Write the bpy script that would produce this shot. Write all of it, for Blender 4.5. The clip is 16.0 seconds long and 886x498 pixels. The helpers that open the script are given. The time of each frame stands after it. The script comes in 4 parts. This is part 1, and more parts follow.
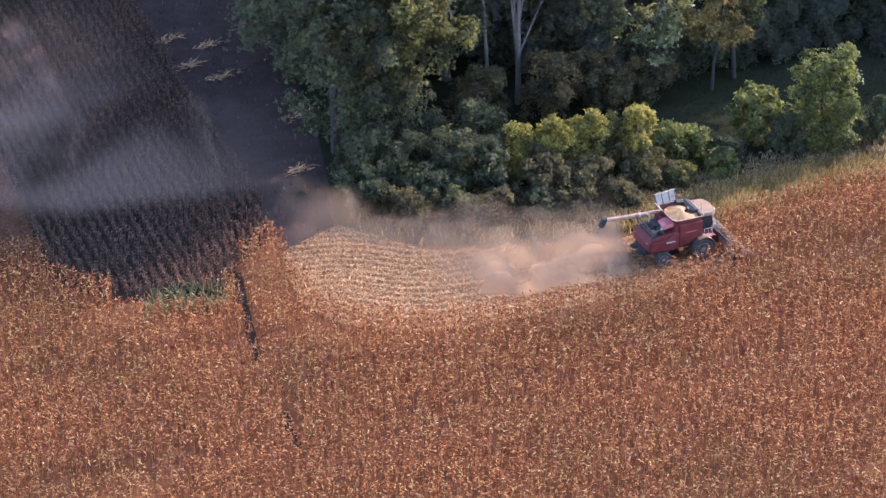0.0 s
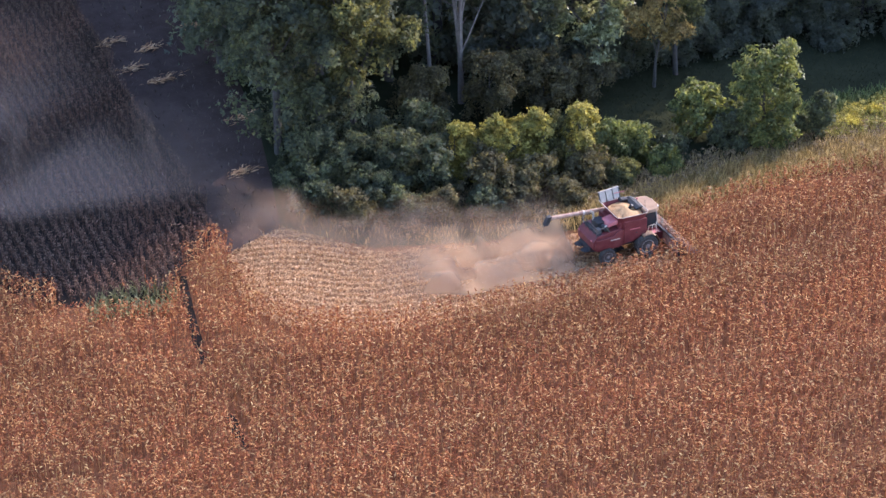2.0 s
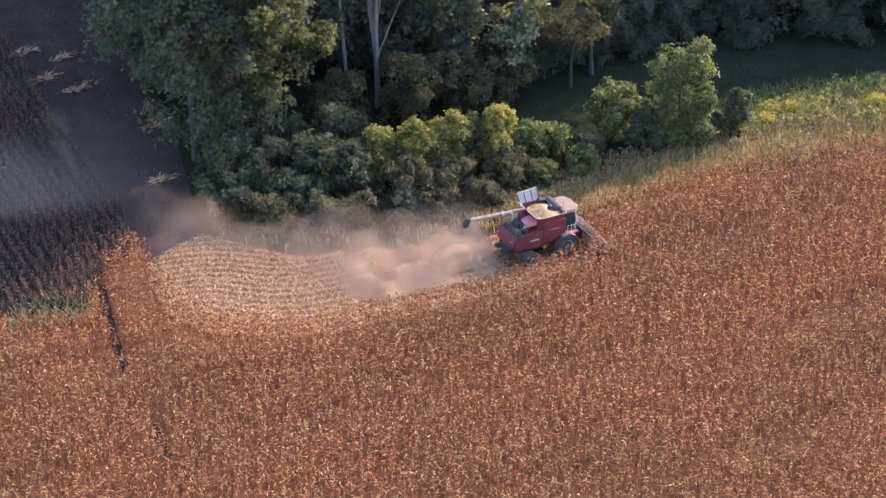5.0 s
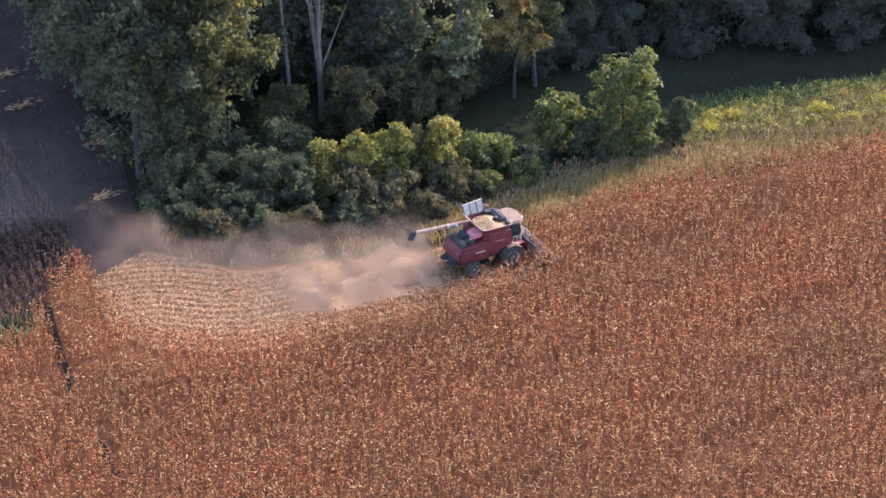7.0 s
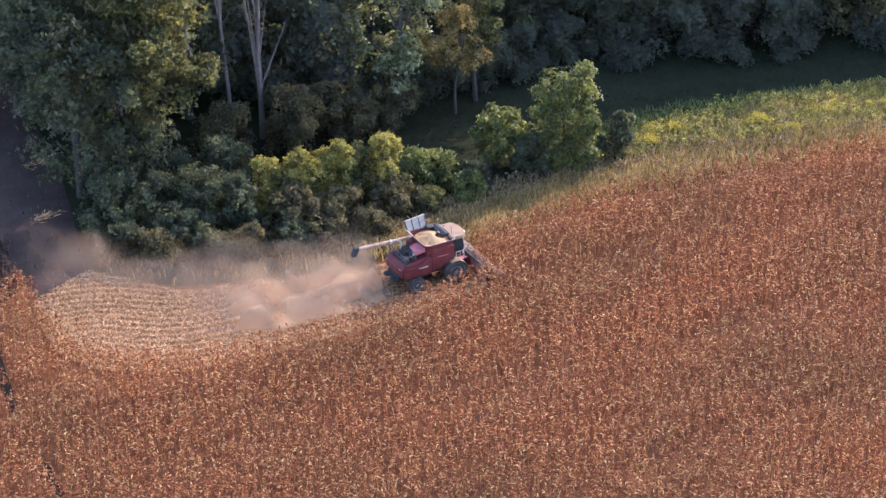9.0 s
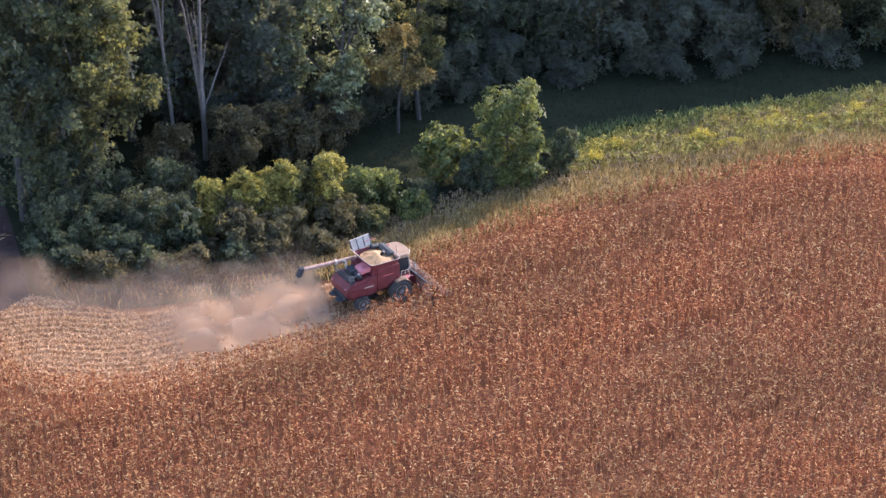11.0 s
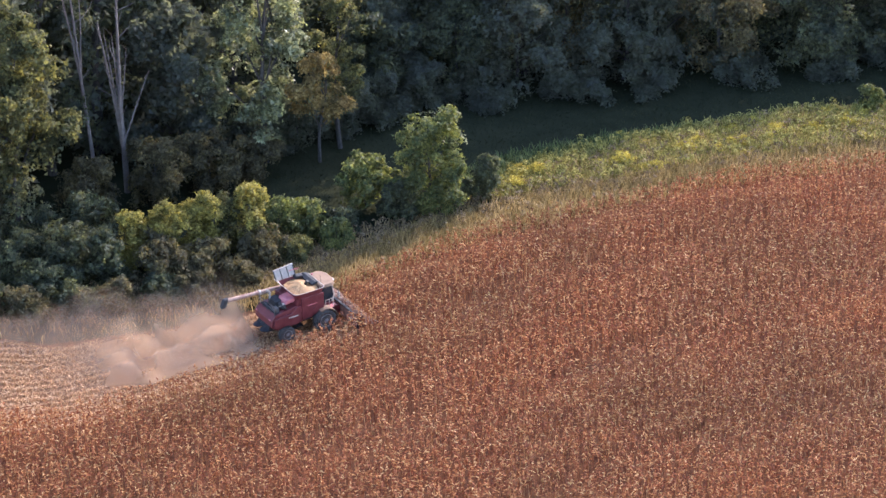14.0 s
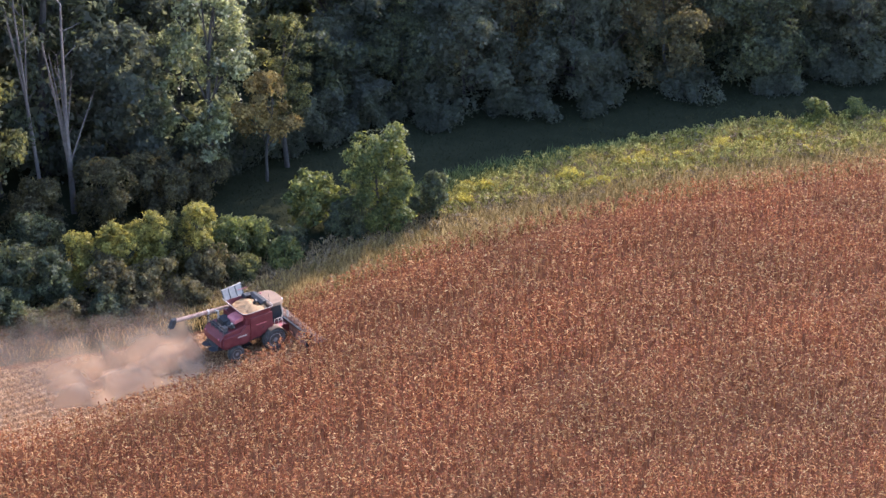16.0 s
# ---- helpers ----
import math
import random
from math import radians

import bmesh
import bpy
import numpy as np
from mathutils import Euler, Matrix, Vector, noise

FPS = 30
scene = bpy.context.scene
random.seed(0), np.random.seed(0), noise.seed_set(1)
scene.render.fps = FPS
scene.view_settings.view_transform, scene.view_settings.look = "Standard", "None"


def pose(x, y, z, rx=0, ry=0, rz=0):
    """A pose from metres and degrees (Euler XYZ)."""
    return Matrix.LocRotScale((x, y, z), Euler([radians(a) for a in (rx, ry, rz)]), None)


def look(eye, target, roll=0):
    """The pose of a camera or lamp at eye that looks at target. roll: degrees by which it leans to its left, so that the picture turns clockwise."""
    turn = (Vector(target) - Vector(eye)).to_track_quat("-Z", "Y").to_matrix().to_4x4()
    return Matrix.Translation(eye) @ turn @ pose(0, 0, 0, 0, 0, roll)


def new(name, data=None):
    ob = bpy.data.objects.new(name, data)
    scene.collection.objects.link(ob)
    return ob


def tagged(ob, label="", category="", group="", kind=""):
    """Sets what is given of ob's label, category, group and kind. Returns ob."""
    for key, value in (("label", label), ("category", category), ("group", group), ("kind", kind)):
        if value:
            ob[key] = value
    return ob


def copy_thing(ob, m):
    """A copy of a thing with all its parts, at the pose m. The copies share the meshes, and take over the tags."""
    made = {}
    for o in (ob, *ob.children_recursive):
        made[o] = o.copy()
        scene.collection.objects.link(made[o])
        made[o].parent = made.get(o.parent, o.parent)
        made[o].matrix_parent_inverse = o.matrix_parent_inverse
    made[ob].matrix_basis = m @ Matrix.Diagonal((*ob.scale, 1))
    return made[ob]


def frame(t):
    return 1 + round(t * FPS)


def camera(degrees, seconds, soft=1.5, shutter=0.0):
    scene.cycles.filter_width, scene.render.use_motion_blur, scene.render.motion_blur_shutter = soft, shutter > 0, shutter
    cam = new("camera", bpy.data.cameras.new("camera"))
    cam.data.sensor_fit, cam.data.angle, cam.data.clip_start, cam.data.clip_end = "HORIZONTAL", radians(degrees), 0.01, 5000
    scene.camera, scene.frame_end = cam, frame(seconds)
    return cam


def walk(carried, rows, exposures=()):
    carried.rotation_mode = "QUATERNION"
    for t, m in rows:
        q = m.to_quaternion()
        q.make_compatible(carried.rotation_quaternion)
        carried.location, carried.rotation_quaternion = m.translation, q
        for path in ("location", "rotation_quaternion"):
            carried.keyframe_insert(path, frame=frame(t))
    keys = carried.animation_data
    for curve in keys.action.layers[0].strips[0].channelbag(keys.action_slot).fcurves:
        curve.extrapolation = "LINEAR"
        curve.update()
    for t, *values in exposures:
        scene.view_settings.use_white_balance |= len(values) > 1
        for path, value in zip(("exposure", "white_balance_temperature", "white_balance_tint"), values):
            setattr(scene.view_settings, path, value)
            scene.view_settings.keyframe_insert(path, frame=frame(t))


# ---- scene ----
# camera: hovers high over the field and turns slowly to its right; seconds, yaw, pitch, lean in degrees
cam = camera(21.53, 16.0, soft=1.5)
EYE = (0.0, 0.0, 86.0)
TURNS = [
    (0.0, 0.000, -30.000, 0.013),
    (0.5, 0.398, -29.999, 0.036),
    (1.0, 0.791, -29.999, 0.033),
    (1.5, 1.187, -29.997, 0.041),
    (2.0, 1.563, -30.001, 0.014),
    (2.5, 1.942, -30.006, 0.051),
    (3.0, 2.331, -30.000, 0.076),
    (3.5, 2.704, -29.998, 0.099),
    (4.0, 3.083, -29.998, 0.097),
    (6.5, 4.976, -29.688, -0.010),
    (7.0, 5.370, -29.609, 0.006),
    (7.5, 5.768, -29.509, -0.013),
    (8.0, 6.171, -29.428, 0.015),
    (8.5, 6.579, -29.322, -0.011),
    (9.0, 6.980, -29.225, 0.015),
    (11.5, 8.883, -28.642, 0.006),
    (12.0, 9.236, -28.530, -0.008),
    (12.5, 9.597, -28.428, -0.034),
    (13.0, 9.957, -28.313, -0.047),
    (13.5, 10.317, -28.197, -0.072),
    (14.0, 10.658, -28.087, -0.094),
    (14.5, 11.022, -27.963, -0.070),
    (15.0, 11.375, -27.855, -0.073),
    (15.5, 11.729, -27.754, -0.044),
    (16.0, 12.094, -27.662, -0.041),
]


def gaze(yaw, pitch):
    a, b = radians(yaw), radians(pitch)
    return (EYE[0] + 100 * math.sin(a) * math.cos(b), EYE[1] + 100 * math.cos(a) * math.cos(b), EYE[2] + 100 * math.sin(b))


walk(cam, [(t, look(EYE, gaze(yaw, pitch), lean)) for t, yaw, pitch, lean in TURNS], exposures=[(0.0, 2.2, 5880, 18.5), (16.0, 2.2, 5880, 18.5)])

# ---- light: low autumn sun from behind the wood ----
SUN_AZ, SUN_EL = radians(51.0), radians(29.0)
SUN_DIR = Vector((math.sin(SUN_AZ) * math.cos(SUN_EL), math.cos(SUN_AZ) * math.cos(SUN_EL), math.sin(SUN_EL)))
world = bpy.data.worlds.new("sky")
scene.world = world
world.use_nodes = True
sky = world.node_tree.nodes.new("ShaderNodeTexSky")
sky.sky_type = "NISHITA"
sky.sun_disc = False
sky.sun_elevation, sky.sun_rotation = SUN_EL, SUN_AZ
sky.air_density, sky.dust_density, sky.ozone_density = 1.0, 1.0, 1.6
back = world.node_tree.nodes["Background"]
back.inputs["Strength"].default_value = 0.15
world.node_tree.links.new(sky.outputs["Color"], back.inputs["Color"])
sun = new("sun", bpy.data.lights.new("sun", "SUN"))
sun.data.energy, sun.data.angle, sun.data.color = 2.0, radians(0.5), (1.0, 0.88, 0.76)
sun.matrix_world = look(SUN_DIR * 300, (0, 0, 0))


# ---- materials ----
def nodes_of(name):
    m = bpy.data.materials.new(name)
    m.use_nodes = True
    return m, m.node_tree.nodes, m.node_tree.links, m.node_tree.nodes["Principled BSDF"]


def ramp(ns, stops):
    r = ns.new("ShaderNodeValToRGB")
    els = r.color_ramp.elements
    while len(els) < len(stops):
        els.new(0.5)
    for e, (p, c) in zip(els, stops):
        e.position, e.color = p, (*c, 1)
    return r


def foliage(name, stops, through_light=0.45, rough=0.6, patch=0.0, patch_stops=None, spec=0.3, shine=None):
    """Leaves: a colour for each leaf by its island, drifting over metres, with light coming through."""
    m, ns, ln, p = nodes_of(name)
    geo = ns.new("ShaderNodeNewGeometry")
    r = ramp(ns, stops)
    ln.new(geo.outputs["Random Per Island"], r.inputs["Fac"])
    col = r.outputs["Color"]
    if patch:
        tex = ns.new("ShaderNodeTexNoise")
        tex.inputs["Scale"].default_value, tex.inputs["Detail"].default_value = patch, 3
        ln.new(geo.outputs["Position"], tex.inputs["Vector"])
        pr = ramp(ns, patch_stops)
        ln.new(tex.outputs["Fac"], pr.inputs["Fac"])
        mix = ns.new("ShaderNodeMix")
        mix.data_type, mix.blend_type = "RGBA", "MULTIPLY"
        mix.inputs["Factor"].default_value = 1.0
        ln.new(col, mix.inputs["A"])
        ln.new(pr.outputs["Color"], mix.inputs["B"])
        col = mix.outputs["Result"]
    ln.new(col, p.inputs["Base Color"])
    p.inputs["Roughness"].default_value = rough
    p.inputs["Specular IOR Level"].default_value = spec
    tr = ns.new("ShaderNodeBsdfTranslucent")
    if shine:
        # light that has come through a leaf is yellower than what it throws back
        tint = ns.new("ShaderNodeMix")
        tint.data_type, tint.blend_type = "RGBA", "MULTIPLY"
        tint.inputs["Factor"].default_value = 1.0
        tint.inputs["B"].default_value = (*shine, 1)
        ln.new(col, tint.inputs["A"])
        ln.new(tint.outputs["Result"], tr.inputs["Color"])
    else:
        ln.new(col, tr.inputs["Color"])
    ms = ns.new("ShaderNodeMixShader")
    ms.inputs["Fac"].default_value = through_light
    ln.new(p.outputs["BSDF"], ms.inputs[1])
    ln.new(tr.outputs["BSDF"], ms.inputs[2])
    ln.new(ms.outputs["Shader"], ns["Material Output"].inputs["Surface"])
    return m


def surface(name, a, b, scale=4.0, rough=0.7, metal=0.0, bump=0.0, fine=None, spec=0.5):
    """A solid surface: two tones by noise at two scales, with fine relief."""
    m, ns, ln, p = nodes_of(name)
    co = ns.new("ShaderNodeTexCoord")
    tex = ns.new("ShaderNodeTexNoise")
    tex.inputs["Scale"].default_value, tex.inputs["Detail"].default_value = scale, 8
    tex.inputs["Roughness"].default_value = 0.65
    ln.new(co.outputs["Object"], tex.inputs["Vector"])
    r = ramp(ns, [(0.3, a), (0.7, b)])
    ln.new(tex.outputs["Fac"], r.inputs["Fac"])
    ln.new(r.outputs["Color"], p.inputs["Base Color"])
    p.inputs["Roughness"].default_value, p.inputs["Metallic"].default_value = rough, metal
    p.inputs["Specular IOR Level"].default_value = spec
    if bump:
        t2 = ns.new("ShaderNodeTexNoise")
        t2.inputs["Scale"].default_value, t2.inputs["Detail"].default_value = fine or scale * 8, 5
        ln.new(co.outputs["Object"], t2.inputs["Vector"])
        bp = ns.new("ShaderNodeBump")
        bp.inputs["Strength"].default_value, bp.inputs["Distance"].default_value = bump, 0.03
        ln.new(t2.outputs["Fac"], bp.inputs["Height"])
        ln.new(bp.outputs["Normal"], p.inputs["Normal"])
    return m


TAN_PATCH = [(0.3, (0.70, 0.78, 0.76)), (0.43, (0.90, 0.95, 0.93)), (0.56, (1.0, 0.98, 0.95)), (0.7, (1.1, 1.0, 0.9))]
M_CORN = foliage("dry_corn_leaf", [(0.0, (0.129, 0.038, 0.020)), (0.4, (0.260, 0.084, 0.037)), (0.68, (0.394, 0.152, 0.057)), (0.86, (0.528, 0.273, 0.108)), (1.0, (0.625, 0.423, 0.203))], 0.4, 0.6, 0.09, TAN_PATCH, 0.1)
# straw darkened in colour to carry the wood's shade over the cleared strip
M_SHADESTRAW = foliage("shade_darkened_straw", [(0.0, (0.061, 0.045, 0.036)), (0.6, (0.094, 0.068, 0.054)), (1.0, (0.187, 0.137, 0.101))], 0.4, 0.7)
M_STRAW = foliage("straw_litter", [(0.0, (0.31, 0.150, 0.064)), (0.5, (0.54, 0.295, 0.135)), (1.0, (0.76, 0.50, 0.27))], 0.2, 0.6)
# floor colour taken near black to hold the wood's shade
M_FLOOR = surface("shade_darkened_floor", (0.023, 0.025, 0.014), (0.037, 0.039, 0.022), 0.35, 1.0, 0, 0.6, 6.0, 0.0)
M_CHAFF = surface("chaff_strewn_soil", (0.146, 0.076, 0.041), (0.258, 0.144, 0.079), 1.2, 1.0, 0, 0.6, 12.0, 0.0)
M_SOIL = surface("soil", (0.105, 0.046, 0.024), (0.175, 0.082, 0.044), 0.6, 1.0, 0, 0.6, 9.0, 0.0)
# greyer, darker soil: shade beside the wood is put into this colour
M_SHADESOIL = surface("shade_greyed_cut_soil", (0.045, 0.030, 0.026), (0.083, 0.058, 0.049), 0.5, 1.0, 0, 0.8, 6.0, 0.0)
# dark tone stands for shade in the furrow and between open rows
M_GAPSHADE = surface("shade_dark_soil", (0.020, 0.017, 0.015), (0.042, 0.034, 0.029), 0.5, 1.0, 0, 0.6, 8.0, 0.0)
M_BARK = surface("grey_brown_bark", (0.035, 0.03, 0.026), (0.085, 0.072, 0.062), 3.0, 0.9, 0, 0.6, 14)
M_DEADWOOD = surface("weathered_bare_wood", (0.11, 0.088, 0.077), (0.21, 0.17, 0.15), 2.5, 0.85, 0, 0.5, 12)
MOTTLE = [(0.34, (0.62, 0.64, 0.68)), (0.66, (1.4, 1.3, 1.08))]
FAINT = [(0.3, (0.8, 0.82, 0.86)), (0.7, (1.2, 1.15, 1.05))]
GLOW = (1.6, 1.55, 0.95)
# leaf colour lifted, greyed and evened out: haze over the wood is painted in
M_HAZE_LEAF = foliage("haze_greyed_leaf", [(0.0, (0.094, 0.102, 0.088)), (0.6, (0.112, 0.122, 0.102)), (1.0, (0.138, 0.148, 0.120))], 0.58, 0.8, 0.3, FAINT, 0.1, GLOW)
M_GREEN_LEAF = foliage("green_leaf", [(0.0, (0.052, 0.061, 0.045)), (0.6, (0.083, 0.094, 0.061)), (1.0, (0.135, 0.146, 0.088))], 0.45, 0.6, 0.45, MOTTLE, 0.2, GLOW)
M_YELLOW_LEAF = foliage("yellow_green_leaf", [(0.0, (0.131, 0.124, 0.045)), (0.6, (0.248, 0.225, 0.072)), (1.0, (0.378, 0.333, 0.113))], 0.42, 0.6, 0.55, MOTTLE, 0.15, (1.5, 1.45, 0.8))
M_OLIVE_LEAF = foliage("olive_leaf", [(0.0, (0.062, 0.066, 0.036)), (0.6, (0.112, 0.114, 0.055)), (1.0, (0.205, 0.196, 0.090))], 0.46, 0.6, 0.45, MOTTLE, 0.15, GLOW)
M_PALE_LEAF = foliage("pale_silvery_leaf", [(0.0, (0.099, 0.113, 0.068)), (0.6, (0.194, 0.211, 0.126)), (1.0, (0.360, 0.373, 0.252))], 0.52, 0.42, 0.45, MOTTLE, 0.5, (1.55, 1.5, 1.0))
M_ORANGE_LEAF = foliage("orange_brown_leaf", [(0.0, (0.15, 0.118, 0.058)), (0.6, (0.26, 0.20, 0.090)), (1.0, (0.40, 0.32, 0.15))], 0.42, 0.7, 0.55, MOTTLE, 0.1, (1.5, 1.3, 0.8))
# bright green of the young trees; on verge shrubs it paints in sunlight
M_BRIGHT_LEAF = foliage("sun_bright_green_leaf", [(0.0, (0.067, 0.083, 0.034)), (0.6, (0.128, 0.146, 0.054)), (1.0, (0.234, 0.243, 0.097))], 0.48, 0.5, 0.55, MOTTLE, 0.35, GLOW)
M_BROWN_LEAF = foliage("brownish_scrub_leaf", [(0.0, (0.074, 0.066, 0.042)), (0.6, (0.120, 0.104, 0.062)), (1.0, (0.195, 0.168, 0.098))], 0.4, 0.7, 0.55, MOTTLE, 0.1, GLOW)
# corn leaf darkened and greyed, with the wood's shade put into the colour
M_SHADECORN = foliage("shade_darkened_corn_leaf", [(0.0, (0.072, 0.040, 0.030)), (0.5, (0.137, 0.076, 0.055)), (0.85, (0.180, 0.108, 0.076)), (1.0, (0.245, 0.166, 0.119))], 0.3, 0.7, 0.09, TAN_PATCH, 0.05)
M_LUSH = foliage("yellowish_weed_blade", [(0.0, (0.15, 0.145, 0.045)), (0.5, (0.36, 0.325, 0.095)), (1.0, (0.68, 0.58, 0.20))], 0.35, 0.7, 0.3, [(0.3, (0.72, 0.74, 0.72)), (0.65, (1.08, 1.02, 0.9))], 0.05)
# blades darkened too: the shade on the meadow is in their colour
M_MEADOW = foliage("shade_darkened_blade", [(0.0, (0.026, 0.029, 0.016)), (1.0, (0.052, 0.056, 0.028))], 0.3, 0.8, 0.12, [(0.3, (0.7, 0.72, 0.76)), (0.7, (1.25, 1.2, 1.1))], 0.0)
M_GRASS_DRY = foliage("dry_grass_blade", [(0.0, (0.189, 0.140, 0.054)), (0.5, (0.397, 0.293, 0.119)), (1.0, (0.680, 0.513, 0.238))], 0.4, 0.6, 0.25, [(0.35, (0.72, 0.70, 0.62)), (0.6, (1.05, 0.98, 0.92))])
M_GRASS_GREEN = foliage("green_grass_blade", [(0.0, (0.048, 0.072, 0.024)), (0.5, (0.120, 0.156, 0.048)), (1.0, (0.240, 0.264, 0.096))], 0.4, 0.6, 0.3, [(0.3, (0.75, 0.8, 0.8)), (0.6, (1.1, 1.0, 0.9))])
M_PALE_WEED = foliage("pale_green_weed_leaf", [(0.0, (0.12, 0.125, 0.05)), (0.5, (0.24, 0.235, 0.10)), (1.0, (0.40, 0.37, 0.18))], 0.4, 0.7)
M_GOLD = foliage("goldenrod_flower", [(0.0, (0.30, 0.25, 0.055)), (0.55, (0.60, 0.47, 0.085)), (1.0, (0.88, 0.72, 0.12))], 0.4, 0.7)
M_WEED = foliage("dull_weed_leaf", [(0.0, (0.10, 0.075, 0.045)), (0.5, (0.23, 0.168, 0.098)), (1.0, (0.48, 0.36, 0.21))], 0.35, 0.7, 0.4, [(0.3, (0.7, 0.68, 0.68)), (0.65, (1.1, 1.05, 0.95))])


# ---- mesh helpers ----
def mesh_of(name, verts, polys, mats, sizes=None):
    """A mesh from arrays: verts (n, 3); polys a flat index array with the given corner counts."""
    me = bpy.data.meshes.new(name)
    verts = np.asarray(verts, dtype=np.float32)
    polys = np.asarray(polys, dtype=np.int32)
    sizes = np.asarray(sizes, dtype=np.int32)
    me.vertices.add(len(verts))
    me.vertices.foreach_set("co", verts.ravel())
    me.loops.add(len(polys))
    me.loops.foreach_set("vertex_index", polys)
    me.polygons.add(len(sizes))
    starts = np.concatenate([[0], np.cumsum(sizes)[:-1]]).astype(np.int32)
    me.polygons.foreach_set("loop_start", starts)
    for m in mats if isinstance(mats, (list, tuple)) else [mats]:
        me.materials.append(m)
    me.update(calc_edges=True)
    return me


def blades(root, way, side, length, width, droop, fold=0.5):
    """Leaf strips: from root along way, bending down by droop; a quad and a pointed end. All arrays of n rows."""
    n = len(root)
    mid = root + way * (length * fold)[:, None]
    tip = root + way * (length * 1.0)[:, None]
    tip[:, 2] -= droop * length
    mid[:, 2] -= droop * length * 0.18
    w = side * (width * 0.5)[:, None]
    v = np.stack([root - w * 0.7, root + w * 0.7, mid + w, mid - w, tip], 1).reshape(-1, 3)
    b = (np.arange(n) * 5)[:, None]
    p = np.concatenate([b + [0, 1, 2, 3], b + [3, 2, 4]], 1).ravel()
    return v, p, np.tile([4, 3], n)


def tris(centre, u, w):
    """Small three-cornered leaves."""
    n = len(centre)
    v = np.stack([centre - u, centre + u * 0.9 - w * 0.3, centre + w * 1.5], 1).reshape(-1, 3)
    return v, np.arange(3 * n), np.full(n, 3)


def gather(bits):
    vs, ps, ss, k = [], [], [], 0
    for v, p, s in bits:
        vs.append(v)
        ps.append(p + k)
        ss.append(s)
        k += len(v)
    return np.concatenate(vs), np.concatenate(ps), np.concatenate(ss)


def unit(a):
    return a / np.maximum(np.linalg.norm(a, axis=1), 1e-9)[:, None]


def inside(poly, x, y):
    """Which of the points lie in the polygon."""
    ok = np.zeros(len(x), bool)
    for (x0, y0), (x1, y1) in zip(poly, poly[1:] + poly[:1]):
        hit = ((y0 > y) != (y1 > y)) & (x < (x1 - x0) * (y - y0) / (y1 - y0 + 1e-12) + x0)
        ok ^= hit
    return ok


def part(name, bm, material, parent, label=""):
    """Links a bmesh as one mesh under a thing or a part."""
    me = bpy.data.meshes.new(name)
    bm.to_mesh(me)
    bm.free()
    me.materials.append(material)
    ob = new(name, me)
    ob.parent = parent
    if label:
        tagged(ob, label)
    return ob


# ---- the ground ----
bm = bmesh.new()
bmesh.ops.create_grid(bm, x_segments=40, y_segments=40, size=2000)
for v in bm.verts:
    v.co.y += 400
me = bpy.data.meshes.new("ground")
bm.to_mesh(me)
bm.free()
me.materials.append(M_SOIL)
tagged(new("ground", me), "bare brown soil under crop, stubble and wood", "ground", kind="structure")

# outer edge of the field, then its near side
EDGE = [(-60.0, 200.0), (-40.0, 200.0), (-17.5, 195.0), (-13.0, 180.0), (-10.5, 170.0), (-9.0, 160.0), (-8.0, 152.0), (-1.0, 148.2), (7.0, 148.9), (13.0, 150.2), (21.5, 152.5), (31.0, 157.5), (40.0, 160.3), (54.0, 164.0), (65.0, 164.9), (74.0, 165.3), (100.0, 165.0)]
FIELD = EDGE + [(100.0, 100.0), (-60.0, 100.0)]
# cut strip behind the harvester: its near side, then its far side
SWATH_NEAR = [(-11.8, 148.5), (-11.2, 144.4), (-9.9, 141.0), (-7.5, 138.6), (-4.0, 137.6), (-0.2, 137.5), (3.8, 138.5), (7.7, 140.0), (11.8, 141.6), (15.3, 143.1), (21.4, 146.6)]
SWATH = SWATH_NEAR + [(19.6, 152.4), (13.0, 150.6), (7.0, 149.3), (-1.0, 148.6), (-8.0, 152.5)]
BLOCK_SIDE = [(-33.0, 208.0), (-26.5, 190.0), (-21.8, 176.0), (-17.6, 165.3), (-14.0, 156.5), (-13.0, 150.0)]
LEFT_BLOCK = [(-62.0, 208.0)] + BLOCK_SIDE + [(-15.0, 146.5), (-15.0, 144.5), (-15.4, 142.2), (-22.6, 141.2), (-28.2, 144.0), (-34.7, 163.0), (-44.0, 188.0)]
# strip already cut, between the rows and the wood
CLEARED = [(-11.5, 148.5)] + BLOCK_SIDE[::-1] + [(-20.0, 208.0), (-17.5, 195.0), (-13.0, 180.0), (-10.5, 170.0), (-9.0, 160.0), (-8.0, 152.3)]


def near_line(x, y, line):
    """Distance from points to a broken line."""
    best = np.full(len(x), 1e9)
    for (x0, y0), (x1, y1) in zip(line, line[1:]):
        dx, dy = x1 - x0, y1 - y0
        s = np.clip(((x - x0) * dx + (y - y0) * dy) / (dx * dx + dy * dy), 0, 1)
        best = np.minimum(best, np.hypot(x - x0 - s * dx, y - y0 - s * dy))
    return best


rng = np.random.default_rng(5)


def rows_of_plants(angle, box, gap=0.76, step=0.2, stray=0.05):
    """Places of plants in straight rows along an angle, over a box."""
    x0, y0, x1, y1 = box
    cx, cy, r = (x0 + x1) / 2, (y0 + y1) / 2, math.hypot(x1 - x0, y1 - y0) / 2
    a, b = np.meshgrid(np.arange(-r, r, step), np.arange(-r, r, gap))
    a, b = a.ravel(), b.ravel()
    a = a + rng.uniform(-0.08, 0.08, len(a))
    b = b + rng.normal(0, stray, len(b))
    c, s = math.cos(angle), math.sin(angle)
    x, y = cx + a * c - b * s, cy + a * s + b * c
    ok = (x > x0) & (x < x1) & (y > y0) & (y < y1)
    return x[ok], y[ok]


